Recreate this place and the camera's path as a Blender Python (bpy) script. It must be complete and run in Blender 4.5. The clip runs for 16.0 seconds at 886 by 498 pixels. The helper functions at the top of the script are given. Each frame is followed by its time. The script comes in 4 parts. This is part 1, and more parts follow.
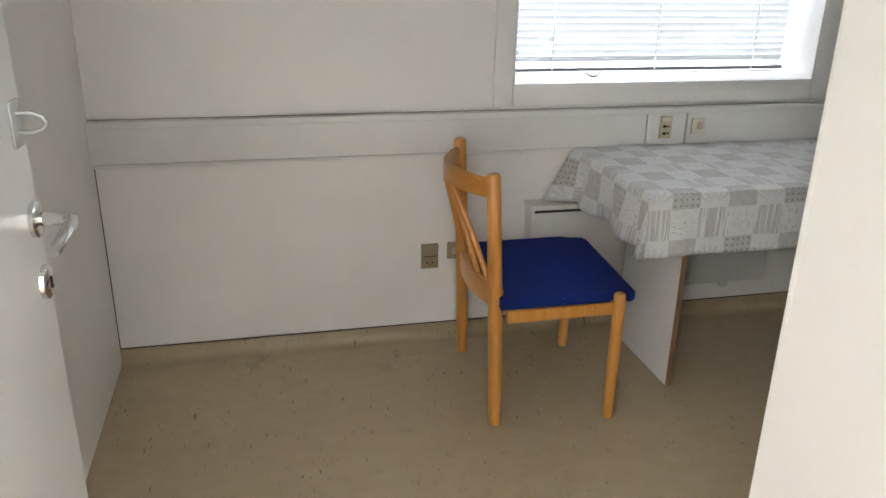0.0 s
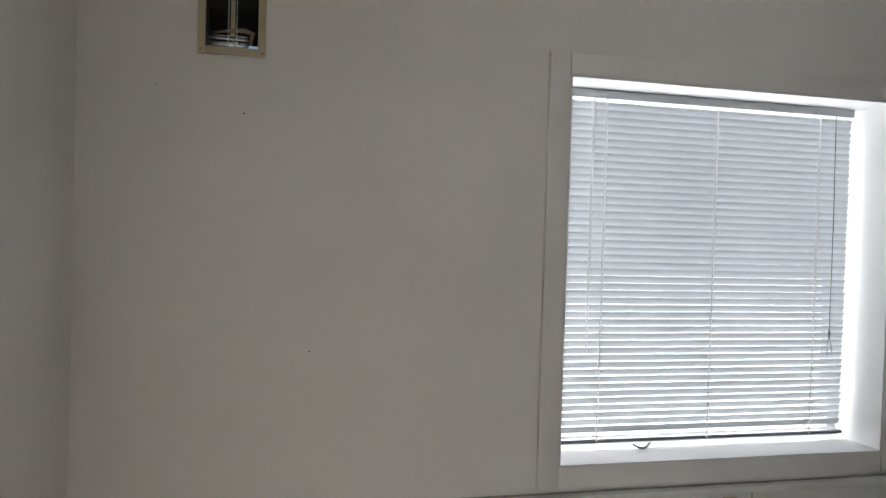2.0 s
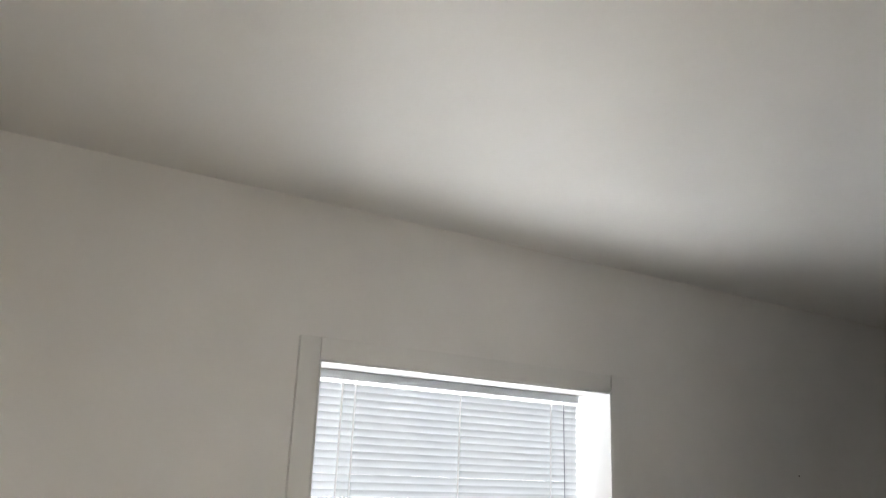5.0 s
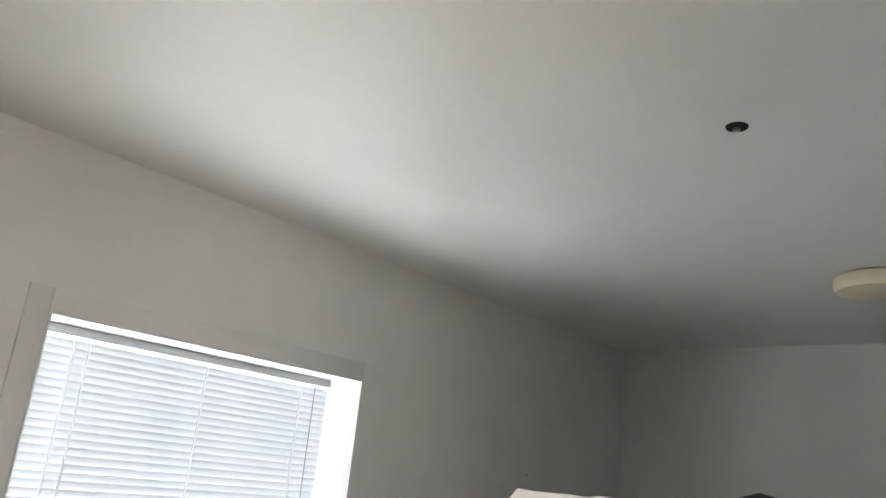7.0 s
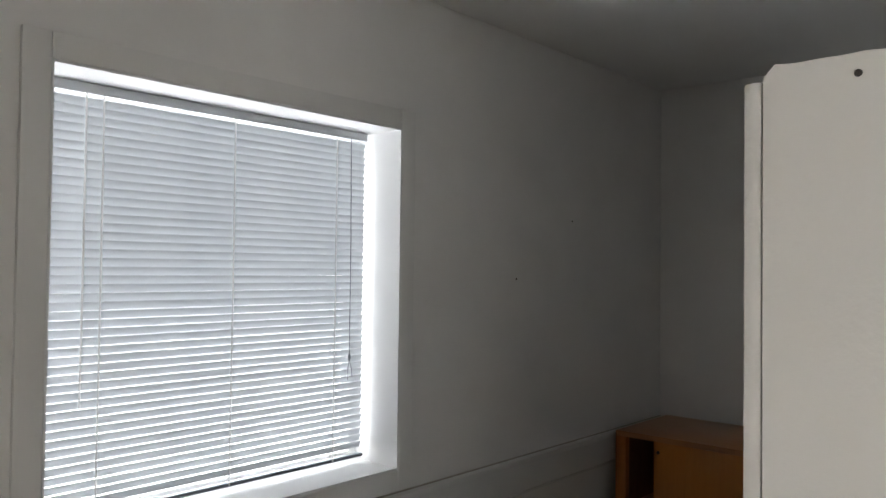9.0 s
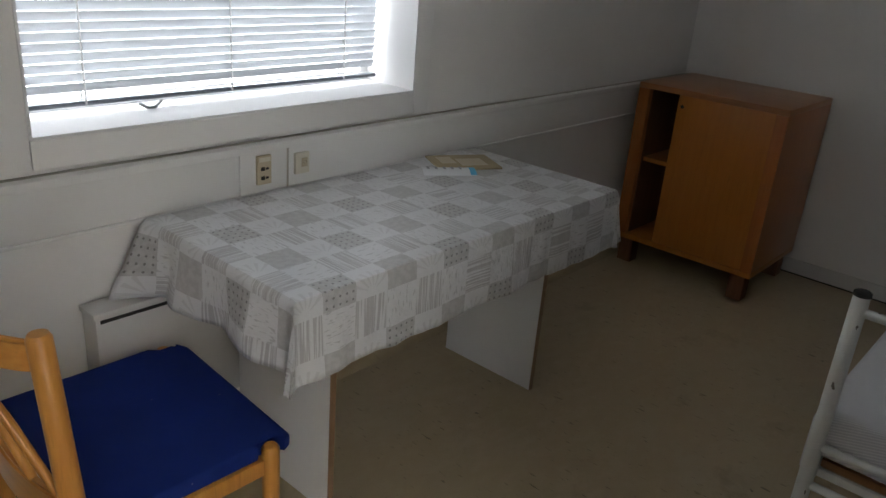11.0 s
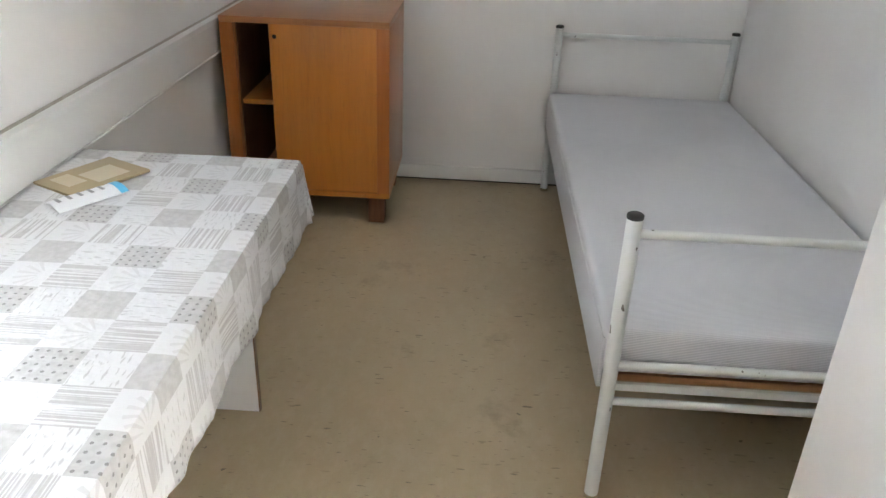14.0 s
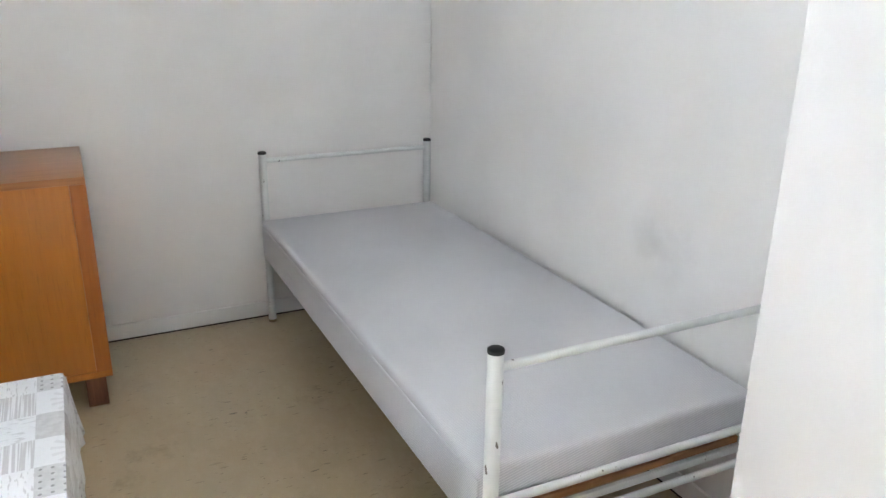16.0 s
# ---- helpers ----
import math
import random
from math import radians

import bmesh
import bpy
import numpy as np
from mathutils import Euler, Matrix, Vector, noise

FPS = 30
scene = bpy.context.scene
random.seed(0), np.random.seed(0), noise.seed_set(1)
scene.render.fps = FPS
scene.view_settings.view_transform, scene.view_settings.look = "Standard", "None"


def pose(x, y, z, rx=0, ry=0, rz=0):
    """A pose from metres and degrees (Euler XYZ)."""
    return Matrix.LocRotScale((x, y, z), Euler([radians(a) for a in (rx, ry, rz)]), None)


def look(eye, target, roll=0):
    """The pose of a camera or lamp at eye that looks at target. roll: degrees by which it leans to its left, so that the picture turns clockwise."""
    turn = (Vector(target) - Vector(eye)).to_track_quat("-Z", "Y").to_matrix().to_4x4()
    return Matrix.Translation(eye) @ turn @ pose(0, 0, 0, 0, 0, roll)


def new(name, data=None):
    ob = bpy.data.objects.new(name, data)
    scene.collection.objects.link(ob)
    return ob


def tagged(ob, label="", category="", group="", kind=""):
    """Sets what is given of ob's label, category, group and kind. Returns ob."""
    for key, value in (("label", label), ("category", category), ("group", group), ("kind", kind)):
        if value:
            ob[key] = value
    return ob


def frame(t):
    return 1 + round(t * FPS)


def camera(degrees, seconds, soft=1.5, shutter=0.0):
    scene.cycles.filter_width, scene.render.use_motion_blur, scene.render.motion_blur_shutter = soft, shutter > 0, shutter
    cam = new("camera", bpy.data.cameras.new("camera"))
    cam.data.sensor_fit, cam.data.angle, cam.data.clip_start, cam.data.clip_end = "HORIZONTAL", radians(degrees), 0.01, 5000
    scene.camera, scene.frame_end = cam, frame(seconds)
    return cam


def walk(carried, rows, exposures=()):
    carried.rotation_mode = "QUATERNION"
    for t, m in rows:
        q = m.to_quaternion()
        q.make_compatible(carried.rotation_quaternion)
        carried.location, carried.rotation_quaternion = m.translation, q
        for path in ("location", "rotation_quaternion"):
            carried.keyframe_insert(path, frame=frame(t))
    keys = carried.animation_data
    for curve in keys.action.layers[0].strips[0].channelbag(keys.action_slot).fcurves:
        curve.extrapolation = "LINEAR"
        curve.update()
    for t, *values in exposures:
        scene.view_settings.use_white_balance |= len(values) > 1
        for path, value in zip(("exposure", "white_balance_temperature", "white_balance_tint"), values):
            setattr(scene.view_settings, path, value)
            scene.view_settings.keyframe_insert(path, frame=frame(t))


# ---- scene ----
cam = camera(59.6, 16.0)
PATH = [
    (0, (0.53, -2.58, 1.356), (0.965, -0.761, 0.648), 1.1),
    (0.5, (0.515, -2.397, 1.418), (1.025, -0.533, 0.906), 2.1),
    (1, (0.493, -2.293, 1.469), (1.026, -0.397, 1.117), 2.0),
    (1.5, (0.494, -2.229, 1.527), (1.034, -0.318, 1.289), 1.5),
    (2, (0.447, -2.201, 1.643), (0.935, -0.262, 1.604), 1.7),
    (2.5, (0.382, -2.19, 1.684), (0.897, -0.261, 1.796), 2.1),
    (3, (0.375, -2.201, 1.703), (0.88, -0.283, 1.961), 1.6),
    (3.5, (0.401, -2.241, 1.764), (0.867, -0.336, 2.153), 1.2),
    (4, (0.387, -2.236, 1.777), (0.872, -0.341, 2.193), 1.0),
    (4.5, (0.454, -2.247, 1.796), (1.131, -0.436, 2.306), 2.4),
    (5, (0.473, -2.2, 1.83), (1.47, -0.555, 2.379), 2.4),
    (7.5, (0.571, -2.245, 1.781), (2.065, -1.01, 2.274), 4.7),
    (8, (0.591, -2.182, 1.742), (2.135, -0.944, 2.032), 1.9),
    (8.5, (0.605, -2.077, 1.692), (2.11, -0.777, 1.911), 0.7),
    (9, (0.639, -1.941, 1.648), (2.128, -0.607, 1.696), 0.7),
    (9.5, (0.707, -1.842, 1.603), (2.194, -0.507, 1.524), 1.4),
    (10, (0.776, -1.789, 1.528), (2.248, -0.475, 1.199), 3.1),
    (12.5, (0.695, -1.515, 1.374), (2.1, -0.596, 0.288), 1.3),
    (13, (0.821, -1.367, 1.425), (2.305, -0.617, 0.313), -0.5),
    (13.5, (0.908, -1.266, 1.439), (2.545, -0.83, 0.375), 2.5),
    (14, (0.943, -1.099, 1.459), (2.725, -1.028, 0.553), 2.2),
    (14.5, (0.967, -0.962, 1.475), (2.747, -1.174, 0.587), 0.4),
    (15, (1.066, -0.888, 1.475), (2.819, -1.317, 0.613), -0.2),
    (15.5, (1.186, -0.827, 1.494), (2.95, -1.438, 0.778), -0.5),
    (16, (1.217, -0.719, 1.512), (2.916, -1.542, 0.853), 0.7),
]
EXPOSURES = [(0.0, -0.05, 6500, 10), (0.5, -0.25, 6500, 10), (1.0, -0.6, 6500, 10), (1.5, -0.95, 6500, 10), (2.0, -0.95, 6500, 10), (2.5, -0.75, 6550, 10), (3.5, -0.4, 6750, 10), (5.0, -0.45, 6700, 10), (7.5, -0.3, 6600, 10), (8.0, -0.5, 6600, 10), (8.5, -0.75, 6550, 10), (9.0, -1.05, 6500, 10), (9.5, -1.15, 6500, 10), (10.0, -1.3, 6450, 10), (12.5, 1.05, 6350, 10), (14.0, 1.5, 6350, 10), (15.0, 1.8, 6300, 10), (16.0, 1.85, 6150, 10)]
walk(cam, [(t, look(eye, target, roll)) for t, eye, target, roll in PATH], EXPOSURES)

# ---- light ----
world = bpy.data.worlds.new("world")
scene.world = world
world.use_nodes = True
wn = world.node_tree
sky = wn.nodes.new("ShaderNodeTexSky")
sky.sky_type = "NISHITA"
sky.sun_disc = False
sky.sun_elevation, sky.sun_rotation = radians(50), radians(60)
wn.links.new(sky.outputs["Color"], wn.nodes["Background"].inputs["Color"])
wn.nodes["Background"].inputs["Strength"].default_value = 0.15

sun_data = bpy.data.lights.new("sun", "SUN")
sun_data.energy, sun_data.angle, sun_data.color = 1.2, radians(12), (1.0, 0.96, 0.9)
sun = new("sun", sun_data)
sun.matrix_world = look((3, 2, 8), (3, 4, 0))


def sky_lamp(name, m, sx, sy, watts, colour):
    """An area lamp for daylight through a window opening, seen or assumed."""
    d = bpy.data.lights.new(name, "AREA")
    d.shape, d.size, d.size_y, d.energy, d.color = "RECTANGLE", sx, sy, watts, colour
    ob = new(name, d)
    ob.matrix_world = m
    return ob


WINDOW_W, HALL_W = 270.0, 270.0
sky_lamp("window_daylight", look((1.975, 0.85, 1.50), (1.975, 0, 1.50)), 2.2, 2.3, WINDOW_W, (0.96, 0.97, 0.99))
# daylight inferred from the hall; lamp position and its opening are assumed, unseen
sky_lamp("hall_daylight", look((-1.55, -3.0, 1.5), (-0.6, -4.0, 1.5)), 0.9, 1.5, HALL_W, (0.97, 0.985, 1.0))


# ---- materials ----
class Graph:
    """Short hand for a node material."""

    def __init__(self, name):
        self.mat = bpy.data.materials.new(name)
        self.mat.use_nodes = True
        self.tree = self.mat.node_tree
        self.bsdf = self.tree.nodes["Principled BSDF"]

    def node(self, kind, **values):
        n = self.tree.nodes.new(kind)
        for k, v in values.items():
            setattr(n, k, v)
        return n

    def put(self, socket, value):
        if isinstance(value, bpy.types.NodeSocket):
            self.tree.links.new(value, socket)
        else:
            socket.default_value = value

    def math(self, op, a, b=0.0, c=0.0):
        n = self.node("ShaderNodeMath", operation=op)
        for s, v in zip(n.inputs, (a, b, c)):
            self.put(s, v)
        return n.outputs[0]

    def mix(self, fac, a, b, blend="MIX"):
        n = self.node("ShaderNodeMix", data_type="RGBA", blend_type=blend)
        self.put(n.inputs[0], fac)
        self.put(n.inputs[6], a if isinstance(a, bpy.types.NodeSocket) else (*a, 1))
        self.put(n.inputs[7], b if isinstance(b, bpy.types.NodeSocket) else (*b, 1))
        return n.outputs[2]

    def coord(self, kind="Object", scale=(1, 1, 1), turn=(0, 0, 0), shift=(0, 0, 0)):
        m = self.node("ShaderNodeMapping")
        m.inputs["Scale"].default_value, m.inputs["Rotation"].default_value, m.inputs["Location"].default_value = scale, turn, shift
        self.put(m.inputs["Vector"], self.node("ShaderNodeTexCoord").outputs[kind])
        return m.outputs[0]

    def noise(self, vec, scale, detail=3.0, rough=0.5):
        n = self.node("ShaderNodeTexNoise")
        self.put(n.inputs["Vector"], vec)
        n.inputs["Scale"].default_value, n.inputs["Detail"].default_value, n.inputs["Roughness"].default_value = scale, detail, rough
        return n.outputs["Fac"]

    def ramp(self, fac, lo, hi):
        n = self.node("ShaderNodeMapRange", clamp=True)
        for s, v in zip(n.inputs, (fac, lo, hi, 0.0, 1.0)):
            self.put(s, v)
        return n.outputs[0]

    def done(self, colour, rough=0.5, metal=0.0, bump=None, height=0.001, spec=0.5):
        b = self.bsdf
        self.put(b.inputs["Base Color"], colour if isinstance(colour, bpy.types.NodeSocket) else (*colour, 1))
        self.put(b.inputs["Roughness"], rough)
        b.inputs["Metallic"].default_value = metal
        b.inputs["Specular IOR Level"].default_value = spec
        if bump is not None:
            n = self.node("ShaderNodeBump")
            n.inputs["Strength"].default_value, n.inputs["Distance"].default_value = 1.0, height
            self.put(n.inputs["Height"], bump)
            self.put(b.inputs["Normal"], n.outputs[0])
        return self.mat


def paint(name, colour, rough=0.45, dirt=0.06, grain=220.0, height=0.0003, stain=None):
    """Brushed or rolled paint: broad unevenness, fine relief, a few faint smudges."""
    g = Graph(name)
    v = g.coord("Object")
    broad = g.noise(v, 1.7, 4)
    fine = g.noise(v, grain, 2)
    worn = tuple(c * (1 - dirt * 2.2) for c in colour)
    col = g.mix(g.ramp(broad, 0.35, 0.8), colour, worn)
    marks = g.ramp(g.noise(g.coord("Object", (6, 6, 14)), 2.3, 6, 0.7), 0.70, 0.80)
    col = g.mix(g.math("MULTIPLY", marks, dirt * 2.5), col, (0.45, 0.41, 0.35))
    if stain:
        d = g.node("ShaderNodeVectorMath", operation="DISTANCE")
        g.put(d.inputs[0], g.node("ShaderNodeTexCoord").outputs["Object"])
        d.inputs[1].default_value = stain
        near = g.math("SUBTRACT", 1.0, g.ramp(d.outputs["Value"], 0.02, 0.16))
        near = g.math("MULTIPLY", near, g.ramp(g.noise(v, 9, 4), 0.3, 0.7))
        col = g.mix(g.math("MULTIPLY", near, 0.4), col, (0.42, 0.40, 0.36))
    return g.done(col, rough, 0.0, g.math("ADD", fine, g.math("MULTIPLY", g.noise(v, 30, 3), 2.0)), height)


def lino(name="worn_beige_lino", shade=1.0):
    """Worn beige sheet floor with short dark streaks that lie one way."""
    g = Graph(name)
    v = g.coord("Object")
    tone = lambda *c: tuple(shade * k for k in c)
    base = g.mix(g.ramp(g.noise(v, 1.1, 5, 0.6), 0.3, 0.75), tone(0.49, 0.395, 0.255), tone(0.41, 0.32, 0.195))
    cloud = g.noise(g.coord("Object", (5, 8, 5), (0, 0, 0.35)), 2.5, 6, 0.7)
    base = g.mix(g.math("MULTIPLY", g.ramp(cloud, 0.45, 0.75), 0.5), base, tone(0.53, 0.445, 0.31))
    grime = g.ramp(g.noise(v, 3.1, 6, 0.7), 0.60, 0.78)
    base = g.mix(g.math("MULTIPLY", grime, 0.62), base, tone(0.20, 0.145, 0.085))
    for turn, lo, dark, size in ((0.2, 0.70, 0.55, 1.3), (-0.18, 0.71, 0.6, 0.9), (0.42, 0.70, 0.45, 1.9)):
        q = g.coord("Object", (75 * size, 17 * size, 17), (0, 0, turn), (3.1 * size, 1.7, 0))
        s_ = g.noise(q, 1.0, 1, 0.4)
        spread = g.ramp(g.noise(g.coord("Object", (1, 1, 1), (0, 0, 0), (turn * 9, 2, 0)), 4.0, 2), 0.46, 0.58)
        base = g.mix(g.math("MULTIPLY", g.math("MULTIPLY", g.ramp(s_, lo, lo + 0.04), spread), dark), base, (0.075, 0.055, 0.038))
    dots = g.ramp(g.noise(v, 36, 1), 0.775, 0.80)
    base = g.mix(g.math("MULTIPLY", dots, 0.6), base, (0.05, 0.04, 0.03))
    patches = g.ramp(g.noise(v, 0.9, 3), 0.5, 0.68)
    rough = g.math("ADD", 0.36, g.math("MULTIPLY", patches, 0.2))
    return g.done(base, rough, 0.0, g.math("ADD", g.noise(v, 160, 2), g.math("MULTIPLY", g.noise(v, 6, 3), 3.0)), 0.0005)


def wood(name, light, dark, axis=2, gloss=0.35):
    g = Graph(name)
    scale = [26.0, 26.0, 26.0]
    scale[axis] = 1.8
    v = g.coord("Object", tuple(scale))
    grain = g.noise(v, 2.2, 6, 0.6)
    fleck = g.noise(g.coord("Object", tuple(4 * s for s in scale)), 1.7, 2)
    col = g.mix(g.ramp(grain, 0.3, 0.7), light, dark)
    col = g.mix(g.math("MULTIPLY", g.ramp(fleck, 0.6, 0.75), 0.35), col, tuple(c * 0.6 for c in dark))
    return g.done(col, gloss, 0.0, grain, 0.0003)


def fabric(name, colour, thread=900.0):
    g = Graph(name)
    v = g.coord("Object")
    n = g.noise(v, thread, 2)
    col = g.mix(g.ramp(g.noise(v, 6, 4), 0.3, 0.75), colour, tuple(c * 0.72 for c in colour))
    lint = g.ramp(g.noise(v, 90, 1), 0.80, 0.84)
    col = g.mix(g.math("MULTIPLY", lint, 0.5), col, (0.3, 0.3, 0.36))
    mat = g.done(col, 0.95, 0.0, n, 0.0008, 0.15)
    return mat


def mattress_cover():
    """Pale grey ticking with a fine diagonal weave."""
    g = Graph("grey_ticking")
    v = g.coord("Object", (1, 1, 1), (0.0, 0.0, 0.6))
    w = g.node("ShaderNodeTexWave", wave_type="BANDS", bands_direction="DIAGONAL")
    g.put(w.inputs["Vector"], v)
    w.inputs["Scale"].default_value, w.inputs["Distortion"].default_value = 85.0, 0.0
    col = g.mix(g.ramp(w.outputs["Fac"], 0.35, 0.65), (0.70, 0.70, 0.715), (0.58, 0.58, 0.605))
    col = g.mix(g.math("MULTIPLY", g.ramp(g.noise(g.coord("Object"), 2.2, 4), 0.45, 0.7), 0.4), col, (0.5, 0.5, 0.52))
    spots = g.ramp(g.noise(g.coord("Object"), 17, 1), 0.815, 0.83)
    col = g.mix(g.math("MULTIPLY", spots, 0.7), col, (0.12, 0.10, 0.09))
    return g.done(col, 0.9, 0.0, w.outputs["Fac"], 0.0006, 0.2)


CELL = 0.093


def oilcloth():
    """Printed patchwork of pale squares: dotted, striped, plain grey, and white ones with sprigs and dashes."""
    g = Graph("printed_oilcloth")
    uv = g.coord("UV")
    d = g.node("ShaderNodeVectorMath", operation="SCALE")
    g.put(d.inputs[0], uv)
    d.inputs["Scale"].default_value = 1 / CELL
    fl = g.node("ShaderNodeVectorMath", operation="FLOOR")
    fr = g.node("ShaderNodeVectorMath", operation="FRACTION")
    g.put(fl.inputs[0], d.outputs[0])
    g.put(fr.inputs[0], d.outputs[0])
    cell, part_ = fl.outputs[0], fr.outputs[0]
    sc, sf = g.node("ShaderNodeSeparateXYZ"), g.node("ShaderNodeSeparateXYZ")
    g.put(sc.inputs[0], cell)
    g.put(sf.inputs[0], part_)
    i, j, fx, fy = sc.outputs[0], sc.outputs[1], sf.outputs[0], sf.outputs[1]
    parity = g.math("FLOORED_MODULO", g.math("ADD", i, j), 2.0)
    # rows of tinted squares, dotted and plain by turns, between rows of striped ones
    row = g.math("FLOORED_MODULO", j, 2.0)
    turn_ = g.math("FLOORED_MODULO", g.math("ADD", g.math("FLOOR", g.math("DIVIDE", i, 2.0)), g.math("FLOOR", g.math("DIVIDE", j, 2.0))), 2.0)
    key = g.math("ADD", row, g.math("MULTIPLY", g.math("MULTIPLY", g.math("SUBTRACT", 1.0, row), turn_), 2.0))
    is0 = g.math("COMPARE", key, 0.0, 0.1)
    is1 = g.math("COMPARE", key, 1.0, 0.1)
    is2 = g.math("COMPARE", key, 2.0, 0.1)
    # grey squares
    dx = g.math("SUBTRACT", g.math("FRACT", g.math("MULTIPLY", fx, 5.0)), 0.5)
    dy = g.math("SUBTRACT", g.math("FRACT", g.math("MULTIPLY", fy, 5.0)), 0.5)
    r = g.math("SQRT", g.math("ADD", g.math("MULTIPLY", dx, dx), g.math("MULTIPLY", dy, dy)))
    dots = g.math("LESS_THAN", r, 0.17)
    cv = g.node("ShaderNodeTexWhiteNoise", noise_dimensions="2D")
    g.put(cv.inputs["Vector"], cell)
    rnd = cv.outputs["Value"]
    one_way = g.math("GREATER_THAN", rnd, 0.5)
    across = g.math("ADD", g.math("MULTIPLY", fx, one_way), g.math("MULTIPLY", fy, g.math("SUBTRACT", 1.0, one_way)))
    along = g.math("ADD", g.math("MULTIPLY", fy, one_way), g.math("MULTIPLY", fx, g.math("SUBTRACT", 1.0, one_way)))
    comb = g.node("ShaderNodeCombineXYZ")
    g.put(comb.inputs[0], g.math("MULTIPLY", across, 13.0))
    g.put(comb.inputs[1], g.math("ADD", g.math("MULTIPLY", along, 0.22), g.math("MULTIPLY", rnd, 37.0)))
    lines = g.ramp(g.noise(comb.outputs[0], 1.6, 1), 0.44, 0.52)
    # white squares: sprigs that fan out from the foot, short dashes
    ax, ay = g.math("SUBTRACT", fx, 0.5), g.math("SUBTRACT", fy, 0.12)
    ang = g.math("ARCTAN2", ax, ay)
    rad = g.math("SQRT", g.math("ADD", g.math("MULTIPLY", ax, ax), g.math("MULTIPLY", ay, ay)))
    fan = g.math("GREATER_THAN", g.math("SINE", g.math("MULTIPLY", ang, 15.0)), 0.35)
    fan = g.math("MULTIPLY", fan, g.math("LESS_THAN", rad, 0.62))
    fan = g.math("MULTIPLY", fan, g.math("GREATER_THAN", rad, 0.16))
    fan = g.math("MULTIPLY", fan, g.math("LESS_THAN", g.math("ABSOLUTE", ang), 1.2))
    comb2 = g.node("ShaderNodeCombineXYZ")
    g.put(comb2.inputs[0], g.math("ADD", g.math("MULTIPLY", across, 3.0), g.math("MULTIPLY", rnd, 91.0)))
    g.put(comb2.inputs[1], g.math("MULTIPLY", along, 13.0))
    dash = g.ramp(g.noise(comb2.outputs[0], 1.3, 1), 0.60, 0.66)
    white, grey, mid, ink = (0.66, 0.66, 0.665), (0.44, 0.435, 0.43), (0.51, 0.505, 0.50), (0.22, 0.21, 0.21)
    wash = g.noise(g.coord("UV"), 60, 3)
    plain = g.mix(g.ramp(wash, 0.4, 0.62), grey, mid)
    cg = g.mix(g.math("MULTIPLY", is0, dots), plain, ink)
    cs = g.mix(lines, white, (0.45, 0.44, 0.44))
    cg = g.mix(is1, cg, cs)
    fans = g.math("MULTIPLY", g.math("ADD", is0, is2), fan)
    cw = g.mix(g.math("MULTIPLY", fans, 0.5), white, (0.5, 0.49, 0.49))
    cw = g.mix(g.math("MULTIPLY", g.math("MULTIPLY", is1, dash), 0.7), cw, (0.40, 0.39, 0.39))
    col = g.mix(parity, cw, cg)
    b = g.bsdf
    b.inputs["Coat Weight"].default_value, b.inputs["Coat Roughness"].default_value = 0.35, 0.25
    crease = g.noise(g.coord("UV", (1, 0.45, 1), (0, 0, 0.5)), 14, 4, 0.6)
    return g.done(col, 0.36, 0.0, g.math("ADD", crease, g.noise(g.coord("UV"), 34, 2)), 0.0026)


def slat_paint():
    """White lacquered blind slat; translucency added so the opaque metal glows a little."""
    g = Graph("blind_lacquer")
    col = g.mix(g.ramp(g.noise(g.coord("Object"), 3, 3), 0.35, 0.7), (0.55, 0.57, 0.59), (0.50, 0.525, 0.55))
    mat = g.done(col, 0.4)
    t = g.node("ShaderNodeBsdfTranslucent")
    t.inputs["Color"].default_value = (0.75, 0.8, 0.86, 1)
    m = g.node("ShaderNodeMixShader")
    m.inputs[0].default_value = 0.019
    g.put(m.inputs[1], g.bsdf.outputs[0])
    g.put(m.inputs[2], t.outputs[0])
    g.put(g.tree.nodes["Material Output"].inputs["Surface"], m.outputs[0])
    return mat


def pane_glass():
    g = Graph("window_glass")
    g.bsdf.inputs["Transmission Weight"].default_value = 1.0
    return g.done((0.95, 0.97, 0.97), 0.02)


def chipped(name, colour, under=(0.16, 0.15, 0.13), amount=0.71):
    """Enamel with chips down to dark metal."""
    g = Graph(name)
    v = g.coord("Object")
    chip = g.ramp(g.noise(g.coord("Object", (1, 1, 0.45)), 48, 3), amount, amount + 0.02)
    col = g.mix(g.ramp(g.noise(v, 5, 3), 0.3, 0.8), colour, tuple(c * 0.86 for c in colour))
    col = g.mix(chip, col, under)
    return g.done(col, 0.35, 0.0, g.noise(v, 70, 2), 0.0004)


WALL = paint("wall_paint", (0.87, 0.855, 0.83), 0.42, 0.05)
BEDWALL = paint("wall_paint_smudged", (0.87, 0.855, 0.83), 0.42, 0.05, stain=(2.93, -2.28, 0.76))
CEIL = paint("ceiling_paint", (0.88, 0.875, 0.86), 0.5, 0.03, 160.0)
TRUNK = paint("trunking_paint", (0.79, 0.785, 0.76), 0.38, 0.07)
TRIM = paint("trim_paint", (0.85, 0.84, 0.815), 0.35, 0.06)
REVEAL = paint("reveal_paint", (0.80, 0.80, 0.80), 0.4, 0.04)
DOORPAINT = paint("door_paint", (0.85, 0.86, 0.87), 0.3, 0.03)
WARD = paint("wardrobe_paint", (0.75, 0.73, 0.705), 0.38, 0.05)
LAMINATE = paint("white_laminate", (0.79, 0.79, 0.79), 0.3, 0.05)
RAD = paint("radiator_enamel", (0.70, 0.68, 0.65), 0.32, 0.2)
LINO = lino()
COVE = lino("grimy_beige_lino", 0.84)
